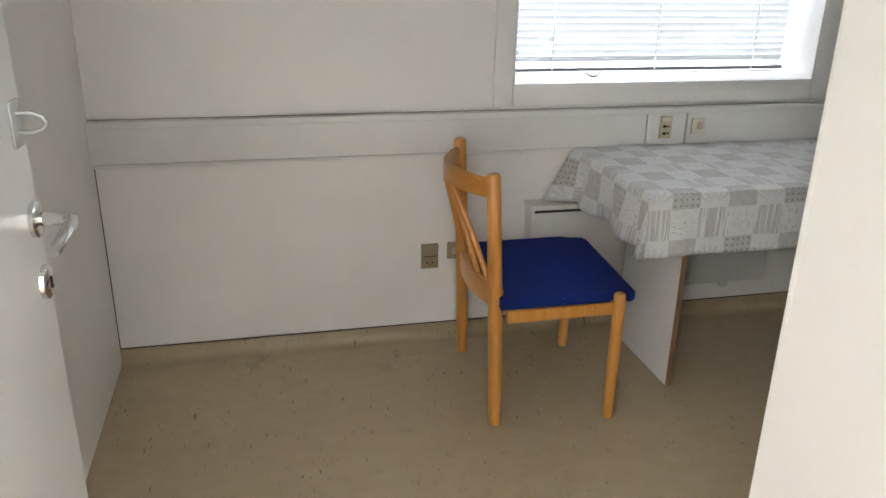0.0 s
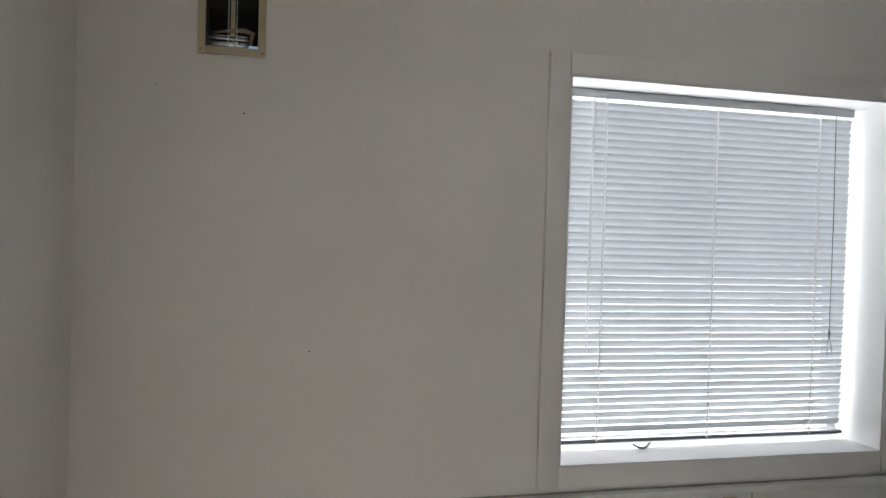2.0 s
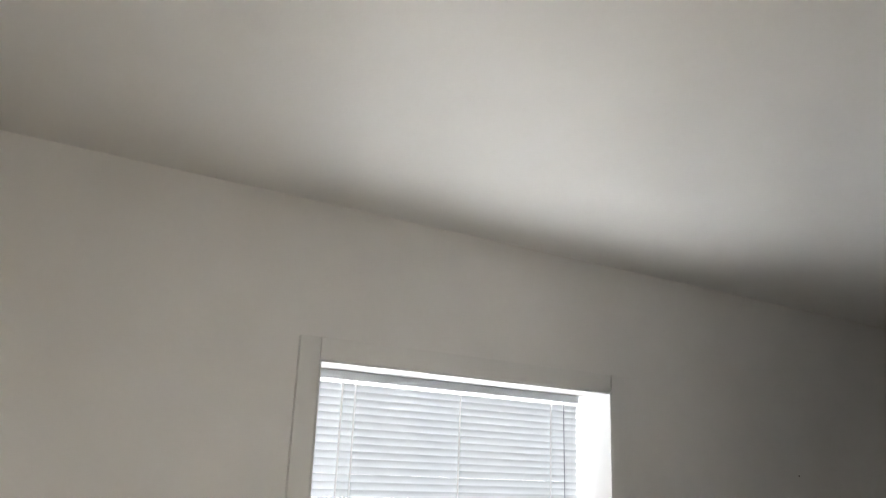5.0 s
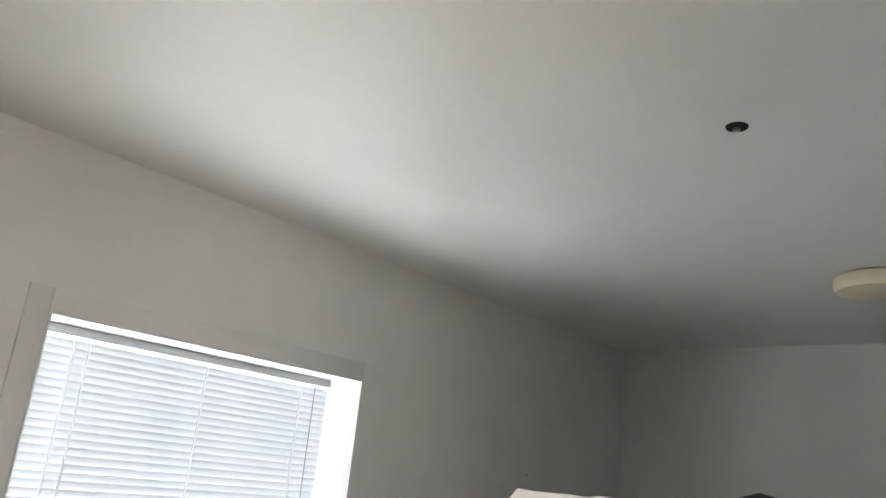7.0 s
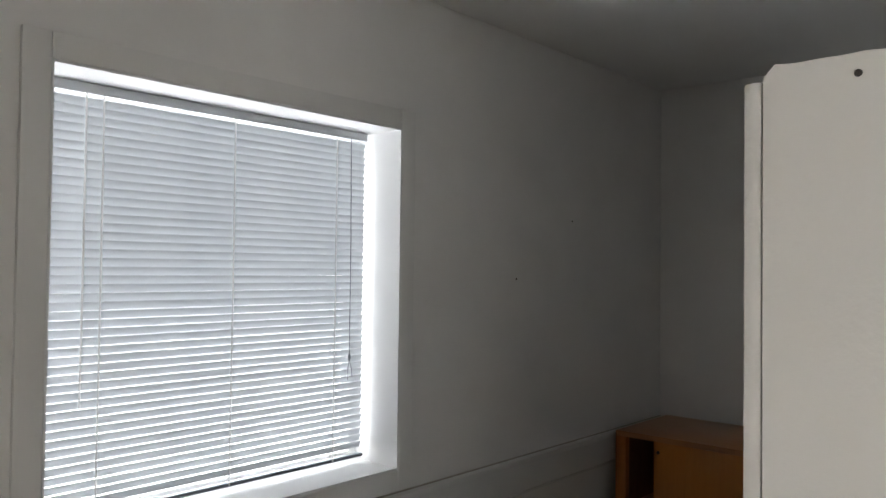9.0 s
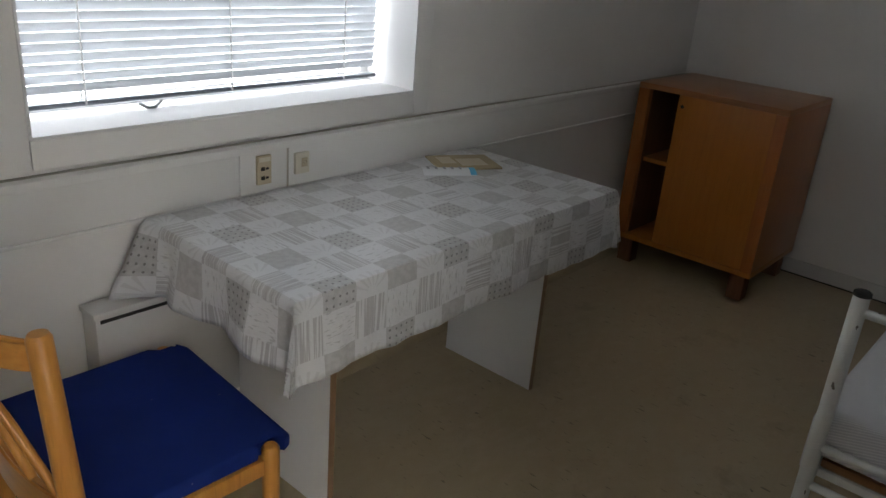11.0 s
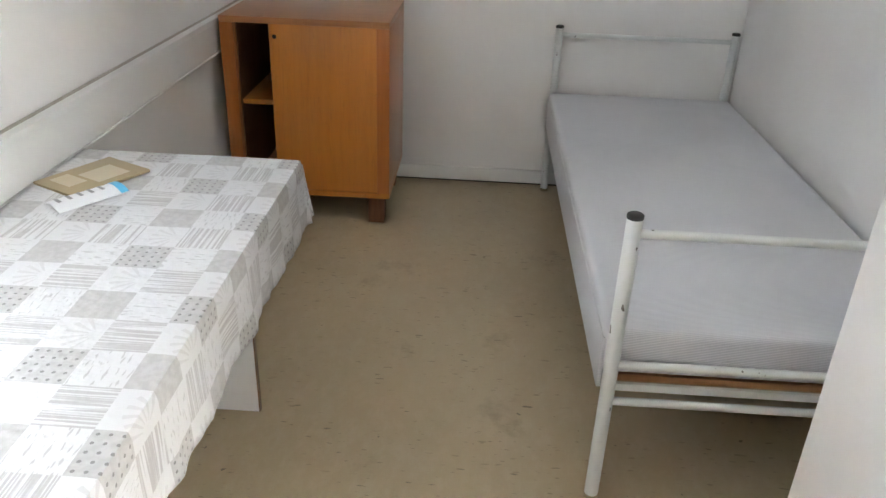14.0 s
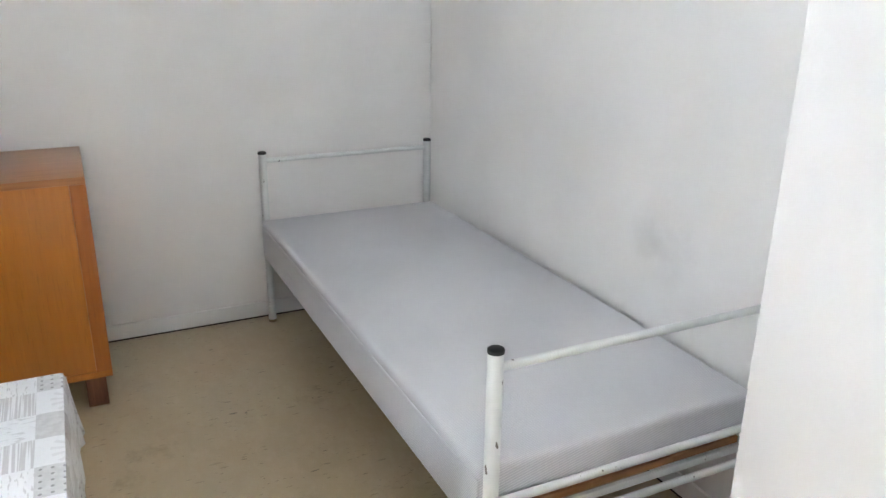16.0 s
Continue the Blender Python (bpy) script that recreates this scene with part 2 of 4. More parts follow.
EDGE = wood("chipboard_edge", (0.30, 0.18, 0.09), (0.2, 0.11, 0.055))
BEECH = wood("lacquered_beech", (0.62, 0.29, 0.065), (0.50, 0.205, 0.038), 2, 0.28)
BEECHX = wood("lacquered_beech_across", (0.62, 0.29, 0.065), (0.50, 0.205, 0.038), 1, 0.28)
CABWOOD = wood("orange_veneer", (0.50, 0.185, 0.03), (0.455, 0.158, 0.023), 2, 0.3)
CABSTILE = wood("reddish_veneer", (0.43, 0.14, 0.03), (0.37, 0.112, 0.022), 2, 0.3)
CABTOP = wood("cabinet_top_veneer", (0.43, 0.19, 0.07), (0.34, 0.135, 0.045), 1, 0.3)
# darker brown for the cabinet's inner faces
CABDARK = wood("cabinet_inner_brown", (0.20, 0.085, 0.035), (0.14, 0.055, 0.02), 2, 0.5)
BLOCK = wood("rough_block_wood", (0.24, 0.105, 0.05), (0.15, 0.06, 0.03), 2, 0.7)
PLY = wood("plywood_board", (0.42, 0.21, 0.085), (0.30, 0.13, 0.05), 1, 0.6)
BLUE = fabric("blue_wool", (0.010, 0.026, 0.165))
TICK = mattress_cover()
CLOTH = oilcloth()
SLAT = slat_paint()
GLASS = pane_glass()
TUBE = chipped("bed_enamel", (0.72, 0.74, 0.72))
CAP = paint("black_plastic", (0.014, 0.014, 0.015), 0.6, 0.0)
DUST = paint("settled_dirt", (0.46, 0.43, 0.37), 0.8, 0.1)
BEIGE = paint("beige_plastic", (0.55, 0.47, 0.32), 0.4, 0.05)
BROWN = paint("old_brown_plastic", (0.30, 0.25, 0.15), 0.45, 0.08)
CREAM = paint("cream_plastic", (0.70, 0.66, 0.54), 0.4, 0.06)
OLDCREAM = paint("painted_over_plastic", (0.60, 0.55, 0.44), 0.5, 0.12)
DARK = paint("dark_void", (0.025, 0.022, 0.02), 0.8, 0.0)
RAIL = paint("grey_rail_enamel", (0.16, 0.18, 0.21), 0.4, 0.02)
CORD = paint("white_cord", (0.88, 0.88, 0.88), 0.7, 0.0)
BOOKC = paint("kraft_cover", (0.42, 0.33, 0.19), 0.6, 0.12, 60.0)
PAPER = paint("white_paper", (0.74, 0.75, 0.77), 0.6, 0.03)
CYAN = paint("blue_print", (0.10, 0.42, 0.66), 0.5, 0.03)
INK = paint("grey_print", (0.3, 0.3, 0.31), 0.6, 0.0)
NAVY = fabric("dark_bag_cloth", (0.025, 0.026, 0.034), 300.0)
LAMPGLASS = paint("lamp_opal", (0.72, 0.66, 0.48), 0.3, 0.03)


def metal(name, colour, rough):
    g = Graph(name)
    return g.done(colour, rough, 1.0, g.noise(g.coord("Object"), 120, 2), 0.0002)


CHROME = metal("chrome", (0.72, 0.72, 0.72), 0.14)
FOIL = metal("bright_aluminium", (0.9, 0.92, 0.95), 0.22)
STEEL = metal("zinc_steel", (0.55, 0.57, 0.58), 0.35)


# ---- mesh helpers ----
def add_box(bm, lo, hi, bevel=0.0, turn=None, segments=2):
    """One box from corner to corner, its edges eased."""
    c = [(a + b) / 2 for a, b in zip(lo, hi)]
    r = bmesh.ops.create_cube(bm, size=1.0, matrix=(turn or Matrix()) @ Matrix.Translation(c) @ Matrix.Diagonal((*[b - a for a, b in zip(lo, hi)], 1)))
    if bevel:
        edges = {e for v in r["verts"] for e in v.link_edges}
        bmesh.ops.bevel(bm, geom=list(edges), offset=bevel, segments=segments, profile=0.6, affect="EDGES")


def add_tube(bm, points, radius, sides=14, closed_ends=True):
    """A tube along points; radius is one number or one a point."""
    pts = [Vector(p) for p in points]
    rings, side = [], None
    for k, p in enumerate(pts):
        d = (pts[min(k + 1, len(pts) - 1)] - pts[max(k - 1, 0)]).normalized()
        if side is None:
            side = d.orthogonal().normalized()
        side = (side - d * side.dot(d)).normalized()
        other = d.cross(side)
        r = radius[k] if isinstance(radius, (list, tuple)) else radius
        rings.append([bm.verts.new(p + r * (math.cos(a) * side + math.sin(a) * other)) for a in [2 * math.pi * s / sides for s in range(sides)]])
    for a, b in zip(rings, rings[1:]):
        for s in range(sides):
            bm.faces.new((a[s], a[(s + 1) % sides], b[(s + 1) % sides], b[s]))
    if closed_ends:
        bm.faces.new(rings[0][::-1])
        bm.faces.new(rings[-1])


def add_prism(bm, outline, z0, z1, bevel=0.0, segments=2):
    """A flat outline in x and y, given thickness."""
    low = [bm.verts.new((x, y, z0)) for x, y in outline]
    top = [bm.verts.new((x, y, z1)) for x, y in outline]
    n = len(outline)
    fs = [bm.faces.new(low[::-1]), bm.faces.new(top)] + [bm.faces.new((low[k], low[(k + 1) % n], top[(k + 1) % n], top[k])) for k in range(n)]
    if bevel:
        es = [e for e in fs[0].edges] + [e for e in fs[1].edges]
        bmesh.ops.bevel(bm, geom=es, offset=bevel, segments=segments, profile=0.6, affect="EDGES")


def finish(name, bm, material, smooth=False):
    bmesh.ops.recalc_face_normals(bm, faces=bm.faces)
    me = bpy.data.meshes.new(name)
    bm.to_mesh(me)
    bm.free()
    me.materials.append(material)
    if smooth:
        for p in me.polygons:
            p.use_smooth = True
        me.set_sharp_from_angle(angle=radians(38))
    return me


def part(name, bm, material, parent=None, label="", smooth=True):
    ob = new(name, finish(name, bm, material, smooth))
    if parent is not None:
        ob.parent = parent
    return tagged(ob, label)


def boxes(name, spans, material, parent=None, label="", bevel=0.0):
    bm = bmesh.new()
    for lo, hi in spans:
        add_box(bm, lo, hi, bevel)
    return part(name, bm, material, parent, label, smooth=bevel > 0)


def thing(name, label, category, at=(0, 0, 0), group=""):
    ob = new(name)
    ob.location = at
    ob.empty_display_size = 0.1
    return tagged(ob, label, category, group)


def structure(name, spans, material, label, category, bevel=0.0):
    return tagged(boxes(name, spans, material, bevel=bevel), label, category, kind="structure")


# ---- the room ----
L, D, H = 4.595, 2.28, 2.635
WX0, WX1, WZ0, WZ1 = 1.38, 2.565, 0.941, 2.136      # window opening
VX0, VX1, VZ0, VZ1 = 0.315, 0.465, 2.127, 2.278     # vent opening
DX0, DX1, DZ = 0.15, 1.02, 2.08                     # doorway
T = 0.26
structure("floor", [((-0.1, -D - 0.1, -0.08), (L + 0.1, 0.0, 0.0)), ((-1.7, -4.1, -0.08), (L + 0.1, -D - 0.1, 0.0))], LINO, "worn beige sheet floor with short dark streaks", "floor")
structure("ceiling", [((-0.1, -D - 0.1, H), (L + 0.1, T, H + 0.1)), ((-1.7, -4.1, H), (L + 0.1, -D - 0.1, H + 0.1))], CEIL, "plain off-white painted ceiling", "ceiling")
structure("wall_window", [
    ((-0.1, 0, -0.08), (VX0, T, H)),
    ((VX0, 0, -0.08), (VX1, T, VZ0)), ((VX0, 0, VZ1), (VX1, T, H)),
    ((VX1, 0, -0.08), (WX0, T, H)),
    ((WX0, 0, -0.08), (WX1, T, WZ0)), ((WX0, 0, WZ1), (WX1, T, H)),
    ((WX1, 0, -0.08), (L + 0.1, T, H))], WALL, "off-white painted wall with the window", "wall")
structure("wall_left", [((-0.1, -D - 0.1, 0), (0, 0, H))], WALL, "off-white painted side wall", "wall")
structure("wall_right", [((L, -4.0, 0), (L + 0.1, 0, H))], WALL, "off-white painted end wall", "wall")
structure("wall_door", [((0.0, -D - 0.1, 0), (DX0, -D, H)), ((DX0, -D - 0.1, DZ), (DX1, -D, H)), ((DX1, -D - 0.1, 0), (L, -D, H))], BEDWALL, "off-white painted wall with a grey smudge beside the bed", "wall")
structure("wall_hall", [((-1.6, -4.1, 0), (L, -4.0, H))], WALL, "plain off-white hall wall", "wall")
# the window opening is added for the hall lamp, out of view
structure("wall_hall_end", [((-1.7, -4.1, 0), (-1.6, -3.85, H)), ((-1.7, -3.85, 0), (-1.6, -2.65, 0.7)), ((-1.7, -3.85, 2.3), (-1.6, -2.65, H)), ((-1.7, -2.65, 0), (-1.6, -D, H)), ((-1.6, -D - 0.1, 0), (-0.1, -D, H))], WALL, "plain off-white hall end wall, unseen, with an assumed window opening", "wall")

# door frame
structure("door_frame", [((DX0, -D - 0.11, 0), (DX0 + 0.025, -D + 0.012, DZ)), ((DX1 - 0.025, -D - 0.11, 0), (DX1, -D + 0.012, DZ)), ((DX0, -D - 0.11, DZ - 0.025), (DX1, -D + 0.012, DZ))], TRIM, "white painted wooden door frame", "door frame", 0.003)

# cove skirting: the floor sheet turned up against the window wall
bm = bmesh.new()
prof = [(0.0, 0.0), (-0.045, 0.0), (-0.028, 0.004), (-0.014, 0.013), (-0.007, 0.028), (-0.005, 0.052), (-0.001, 0.056), (0.0, 0.056)]
a = [bm.verts.new((0.0, y, z + 0.001)) for y, z in prof]
b = [bm.verts.new((L, y, z + 0.001)) for y, z in prof]
for k in range(len(prof) - 1):
    bm.faces.new((a[k], a[k + 1], b[k + 1], b[k]))
bm.faces.new(a[::-1]), bm.faces.new(b)
tagged(part("baseboard_cove", bm, COVE), "floor sheet turned up as a coved skirting", "skirting", kind="structure")
structure("baseboard_right", [((L - 0.012, -D + 0.001, 0.0), (L, -0.05, 0.075))], TRIM, "low white painted skirting board", "skirting", 0.003)
structure("baseboard_door", [((DX1 + 0.01, -D, 0.0), (L - 0.013, -D + 0.012, 0.075))], TRIM, "low white painted skirting board", "skirting", 0.003)

structure("trim_cove_joint", [((0.002, -0.0045, 0.0575), (L - 0.014, -0.0008, 0.0605))], DARK, "thin dark joint above the coved skirting", "joint")
structure("trim_floor_joint", [((L - 0.0135, -D + 0.014, 0.0005), (L - 0.0118, -0.05, 0.007)), ((DX1 + 0.02, -D + 0.0118, 0.0005), (L - 0.014, -D + 0.0135, 0.007))], DARK, "dark dirty joint between skirting and floor", "joint")

# ---- cable trunking along the window wall ----
tr = thing("cable_trunking", "off-white plastic cable trunking along the window wall", "trunking", (0, 0, 0.72))
tr.location = (0, 0, 0)
for x0, x1 in ((0.001, 1.889), (1.892, 2.045), (2.053, 4.58)):
    boxes("cover", [((x0, -0.036, 0.722), (x1, -0.002, 0.836))], TRUNK, tr, bevel=0.002)
boxes("top_lip", [((0.001, -0.044, 0.837), (4.58, -0.002, 0.858))], TRUNK, tr, bevel=0.004)
boxes("bottom_lip", [((0.001, -0.041, 0.712), (4.58, -0.002, 0.7215))], TRUNK, tr, bevel=0.002)
boxes("grime_seam", [((0.001, -0.016, 0.8585), (4.58, -0.002, 0.8598))], DUST, tr, "dirt line along the top edge")
boxes("joint", [((2.0455, -0.0345, 0.715), (2.0525, -0.004, 0.856))], DUST, tr, "dark open joint")


def socket(name, label, x, z, w, h, y, material, holes):
    s = thing(name, label, "socket", (x, y, z))
    boxes("plate", [((-w / 2, -0.010, -h / 2), (w / 2, 0, h / 2))], material, s, bevel=0.003)
    for hx, hz, hw, hh, m in holes:
        boxes("insert", [((hx - hw / 2, -0.0125, hz - hh / 2), (hx + hw / 2, -0.006, hz + hh / 2))], m, s, bevel=0.001)
    return s


socket("power_socket", "beige double power socket in the trunking", 1.963, 0.787, 0.046, 0.082, -0.036, BEIGE,
       [(0, 0.03, 0.036, 0.012, CREAM), (-0.006, 0.004, 0.012, 0.010, DARK), (0.008, 0.004, 0.008, 0.006, DARK), (-0.006, -0.022, 0.012, 0.010, DARK), (0.008, -0.022, 0.008, 0.006, DARK)])
socket("data_socket", "cream telephone socket in the trunking", 2.093, 0.787, 0.05, 0.062, -0.036, CREAM,
       [(0.006, 0.002, 0.02, 0.026, BEIGE), (0.002, 0.004, 0.003, 0.012, DARK), (0.010, 0.004, 0.003, 0.012, DARK)])
socket("power_socket", "old brown power socket low on the wall", 1.096, 0.33, 0.064, 0.094, 0.0, BROWN,
       [(0, 0.0, 0.05, 0.002, DARK), (-0.01, -0.024, 0.006, 0.006, DARK), (0.01, -0.024, 0.006, 0.006, DARK), (0, -0.032, 0.006, 0.004, DARK)])
socket("aerial_socket", "old brown aerial socket low on the wall", 1.192, 0.347, 0.062, 0.064, 0.0, BROWN, [(0, 0, 0.026, 0.026, BEIGE)])

# ---- window with its casing ----
win = thing("window_1", "white window set deep behind a closed venetian blind", "window", (1.97, 0, WZ0))
win["kind"] = "structure"
win.location = (0, 0, 0)
c0, c1, cz0, cz1 = 1.313, 2.632, 0.8735, 2.203
boxes("casing", [((c0, -0.018, cz0), (WX0 - 0.001, -0.0005, cz1))], TRIM, win, bevel=0.003)
boxes("casing", [((WX1 + 0.001, -0.018, cz0), (c1, -0.0005, cz1))], TRIM, win, bevel=0.003)
boxes("casing", [((WX0, -0.018, WZ1 + 0.001), (WX1, -0.0005, cz1))], TRIM, win, bevel=0.003)
boxes("casing", [((WX0, -0.018, cz0), (WX1, -0.0005, WZ0 - 0.001))], TRIM, win, bevel=0.003)
boxes("lining", [((WX0 - 0.0005, -0.017, WZ0), (WX0 + 0.006, T - 0.06, WZ1))], REVEAL, win)
boxes("lining", [((WX1 - 0.006, -0.017, WZ0), (WX1 + 0.0005, T - 0.06, WZ1))], REVEAL, win)
boxes("lining", [((WX0 + 0.006, -0.017, WZ1 - 0.006), (WX1 - 0.006, T - 0.06, WZ1 + 0.0005))], REVEAL, win)
boxes("window_sill", [((WX0 + 0.006, -0.017, WZ0 - 0.0005), (WX1 - 0.006, T - 0.06, WZ0 + 0.006))], REVEAL, win)
f0, f1 = T - 0.055, T - 0.005
frame_w = 0.035
wf = boxes("window_frame", [
    ((WX0, f0, WZ0), (WX0 + frame_w, f1, WZ1)), ((WX1 - frame_w, f0, WZ0), (WX1, f1, WZ1)),
    ((WX0 + frame_w, f0, WZ0), (WX1 - frame_w, f1, WZ0 + frame_w)), ((WX0 + frame_w, f0, WZ1 - frame_w), (WX1 - frame_w, f1, WZ1))], REVEAL, win)
pane = boxes("pane", [((WX0 + frame_w, T - 0.034, WZ0 + frame_w), (WX1 - frame_w, T - 0.028, WZ1 - frame_w))], GLASS, win)
pane.visible_shadow = False

# small stay of the window that shows under the blind
bm = bmesh.new()
add_tube(bm, [(1.705, 0.128, 0.962), (1.725, 0.118, 0.951), (1.745, 0.118, 0.951), (1.768, 0.128, 0.964)], 0.004, 8)
part("stay_handle", bm, STEEL, win, "bent metal window stay")

# ---- venetian blind ----
BX0, BX1, BY = 1.425, 2.535, 0.145
blind = thing("venetian_blind", "white metal venetian blind lowered almost to the sill", "blind", (0, 0, 0))
boxes("headrail", [((BX0, BY - 0.014, 2.100), (BX1, BY + 0.014, 2.1285))], SLAT, blind, bevel=0.002)
boxes("bottom_rail", [((BX0, BY - 0.012, 0.968), (BX1, BY + 0.012, 0.980))], RAIL, blind, "dark grey bottom rail", bevel=0.003)
bm = bmesh.new()
w, n = 0.0129, 6
tilt = radians(-68.5)
rows_ = []
for k in range(n + 1):
    u = -w + 2 * w * k / n
    crown = 0.0030 * (1 - (u / w) ** 2)
    y = u * math.cos(tilt) - crown * math.sin(tilt)
    z = u * math.sin(tilt) + crown * math.cos(tilt)
    rows_.append((bm.verts.new((BX0, y, z)), bm.verts.new((BX1, y, z))))
for p, q in zip(rows_, rows_[1:]):
    bm.faces.new((p[0], p[1], q[1], q[0]))
slat_mesh = finish("slat", bm, SLAT, True)
for k in range(46):
    s = new("slat", slat_mesh)
    s.parent = blind
    s.location = (random.uniform(-0.002, 0.002), BY, 2.078 - k * 0.0237)
    s.rotation_euler = (random.uniform(-0.0018, 0.0018) + (0.05 if k > 41 else 0), random.uniform(-0.00012, 0.00012), 0)
for x in (1.575, 1.985, 2.395):
    for dy in (-0.0125, 0.0125):
        bm = bmesh.new()
        add_tube(bm, [(x, BY + dy, 2.10), (x + 0.001, BY + dy, 1.5), (x, BY + dy, 0.972)], 0.0026, 6)
        part("ladder_cord", bm, CORD, blind)
bm = bmesh.new()
add_tube(bm, [(1.525, BY - 0.02, 2.10), (1.523, BY - 0.024, 1.7), (1.52, BY - 0.028, 1.27)], 0.003, 8)
part("tilt_wand", bm, CORD, blind, "clear plastic tilt wand")
bm = bmesh.new()
add_tube(bm, [(2.452, BY - 0.02, 2.10), (2.454, BY - 0.024, 1.7), (2.452, BY - 0.026, 1.33)], 0.0016, 6)
add_tube(bm, [(2.452, BY - 0.026, 1.345), (2.453, BY - 0.026, 1.33), (2.452, BY - 0.026, 1.315)], [0.002, 0.006, 0.002], 8)
add_tube(bm, [(2.452, BY - 0.026, 1.32), (2.462, BY - 0.026, 1.29), (2.466, BY - 0.026, 1.26)], 0.0013, 6)
add_tube(bm, [(2.452, BY - 0.026, 1.32), (2.446, BY - 0.026, 1.29), (2.447, BY - 0.026, 1.25)], 0.0013, 6)
part("pull_cord", bm, RAIL, blind, "knotted grey pull cord")

# ---- things on the window wall ----
v = thing("wall_vent", "beige framed wall vent with its cover missing", "vent", (0, 0, 0))
o0, o1, p0, p1 = 0.300, 0.480, 2.112, 2.293
fw = 0.021
for lo, hi in (((o0, -0.012, p0), (o0 + fw, -0.0005, p1)), ((o1 - fw, -0.012, p0), (o1, -0.0005, p1)), ((o0 + fw, -0.012, p0), (o1 - fw, -0.0005, p0 + fw)), ((o0 + fw, -0.012, p1 - fw), (o1 - fw, -0.0005, p1))):
    boxes("frame", [(lo, hi)], BEIGE, v, bevel=0.002)
i0, i1, j0, j1 = VX0 + 0.001, VX1 - 0.001, VZ0 + 0.001, VZ1 - 0.001
boxes("duct", [((i0, 0.0, j0), (i0 + 0.004, 0.2, j1)), ((i1 - 0.004, 0.0, j0), (i1, 0.2, j1)), ((i0, 0.0, j1 - 0.004), (i1, 0.2, j1)), ((i0, 0.0, j0), (i1, 0.2, j0 + 0.004)), ((i0, 0.2, j0 + 0.06), (i1, 0.204, j1))], DARK, v)
boxes("bar", [((0.385, 0.03, j0 + 0.045), (0.397, 0.04, j1 - 0.006))], BEIGE, v, "dusty upright bar")
for x in (0.380, 0.402):
    boxes("rod", [((x - 0.0012, 0.012, j0), (x + 0.0012, 0.015, j1))], STEEL, v)
for k in range(3):
    bm = bmesh.new()
    add_box(bm, (i0 + 0.008, 0.0, -0.002), (i1 - 0.03 + 0.004 * k, 0.021, 0.002), 0.0009, Matrix.Translation((0, 0.045 + 0.004 * k, j0 + 0.008 + k * 0.021)) @ Matrix.Rotation(radians(62 - 7 * k), 4, "X"))
    part("louvre", bm, FOIL, v, "bent metal louvre")
bm = bmesh.new()
add_tube(bm, [(0.34, 0.03, j0 + 0.05), (0.38, 0.02, j0 + 0.055), (0.42, 0.02, j0 + 0.06), (0.445, 0.02, j0 + 0.052), (0.44, 0.02, j0 + 0.02)], [0.003, 0.005, 0.007, 0.008, 0.004], 8)
part("torn_foil", bm, BROWN, v, "torn dusty foil")
for x in (o0 + 0.009, o1 - 0.009):
    for z in (p0 + 0.009, p1 - 0.009):
        bm = bmesh.new()
        add_tube(bm, [(x, -0.0145, z), (x, -0.011, z)], 0.0038, 10)
        part("screw", bm, BROWN, v)

bm = bmesh.new()
add_box(bm, (0.001, -0.055, 2.428), (0.066, -0.0005, 2.545), 0.022, segments=5)
jb = tagged(part("junction_box", bm, OLDCREAM), "old painted-over beige junction box in the corner", "junction box")
for x, z in ((0.034, 2.515), (0.042, 2.503)):
    bm = bmesh.new()
    add_tube(bm, [(x, -0.0575, z), (x, -0.0545, z)], 0.003, 8)
    part("screw", bm, BROWN, jb)
bm = bmesh.new()
add_tube(bm, [(0.008, -0.03, 2.43), (0.012, -0.03, 2.42), (0.018, -0.028, 2.422)], [0.006, 0.007, 0.003], 8)
part("cable_stub", bm, BROWN, jb)

for x, z, r in ((0.427, 1.957, 0.0025), (3.70, 1.868, 0.004), (3.271, 1.604, 0.005), (0.62, 1.30, 0.0022), (0.20, 2.02, 0.0018)):
    bm = bmesh.new()
    add_tube(bm, [(x, -0.002, z), (x, 0.0, z)], [r * 0.5, r], 8)
    tagged(part("nail_hole", bm, DARK), "small dark nail hole in the wall", "nail hole", "nail holes in the window wall")

bm = bmesh.new()
add_box(bm, (0.0, -0.0035, 0.06), (0.0025, -0.0002, 0.71))
tagged(part("corner_crack", bm, DARK), "dark open crack between two wall boards", "crack")
for x in (0.42, 0.86, 1.30):
    bm = bmesh.new()
    add_box(bm, (x, -0.0062, 0.03), (x + 0.002, -0.0005, 0.0575))
    tagged(part("skirting_split", bm, DARK), "thin dark split in the coved skirting", "crack", "splits in the skirting")

# ---- ceiling fittings ----
cl = thing("ceiling_lamp", "round yellowed opal ceiling lamp, switched off", "lamp", (3.44, -1.60, H))
bm = bmesh.new()
prof = [(0.115, 0.0), (0.132, -0.004), (0.138, -0.018), (0.138, -0.040), (0.129, -0.055), (0.10, -0.062), (0.055, -0.066), (0.002, -0.067)]
add_tube(bm, [(0, 0, z - 0.006) for r, z in prof], [r for r, z in prof], 40)
part("shade", bm, LAMPGLASS, cl)
bm = bmesh.new()
add_tube(bm, [(0, 0, -0.0005), (0, 0, -0.0065)], 0.108, 32)
part("base_plate", bm, BROWN, cl)
co = thing("ceiling_outlet", "small round dark outlet hole in the ceiling", "outlet", (2.13, -1.625, H))
bm = bmesh.new()
add_tube(bm, [(0, 0, -0.0005), (0, 0, -0.003)], [0.025, 0.024], 20)
part("rim", bm, DARK, co)
bm = bmesh.new()
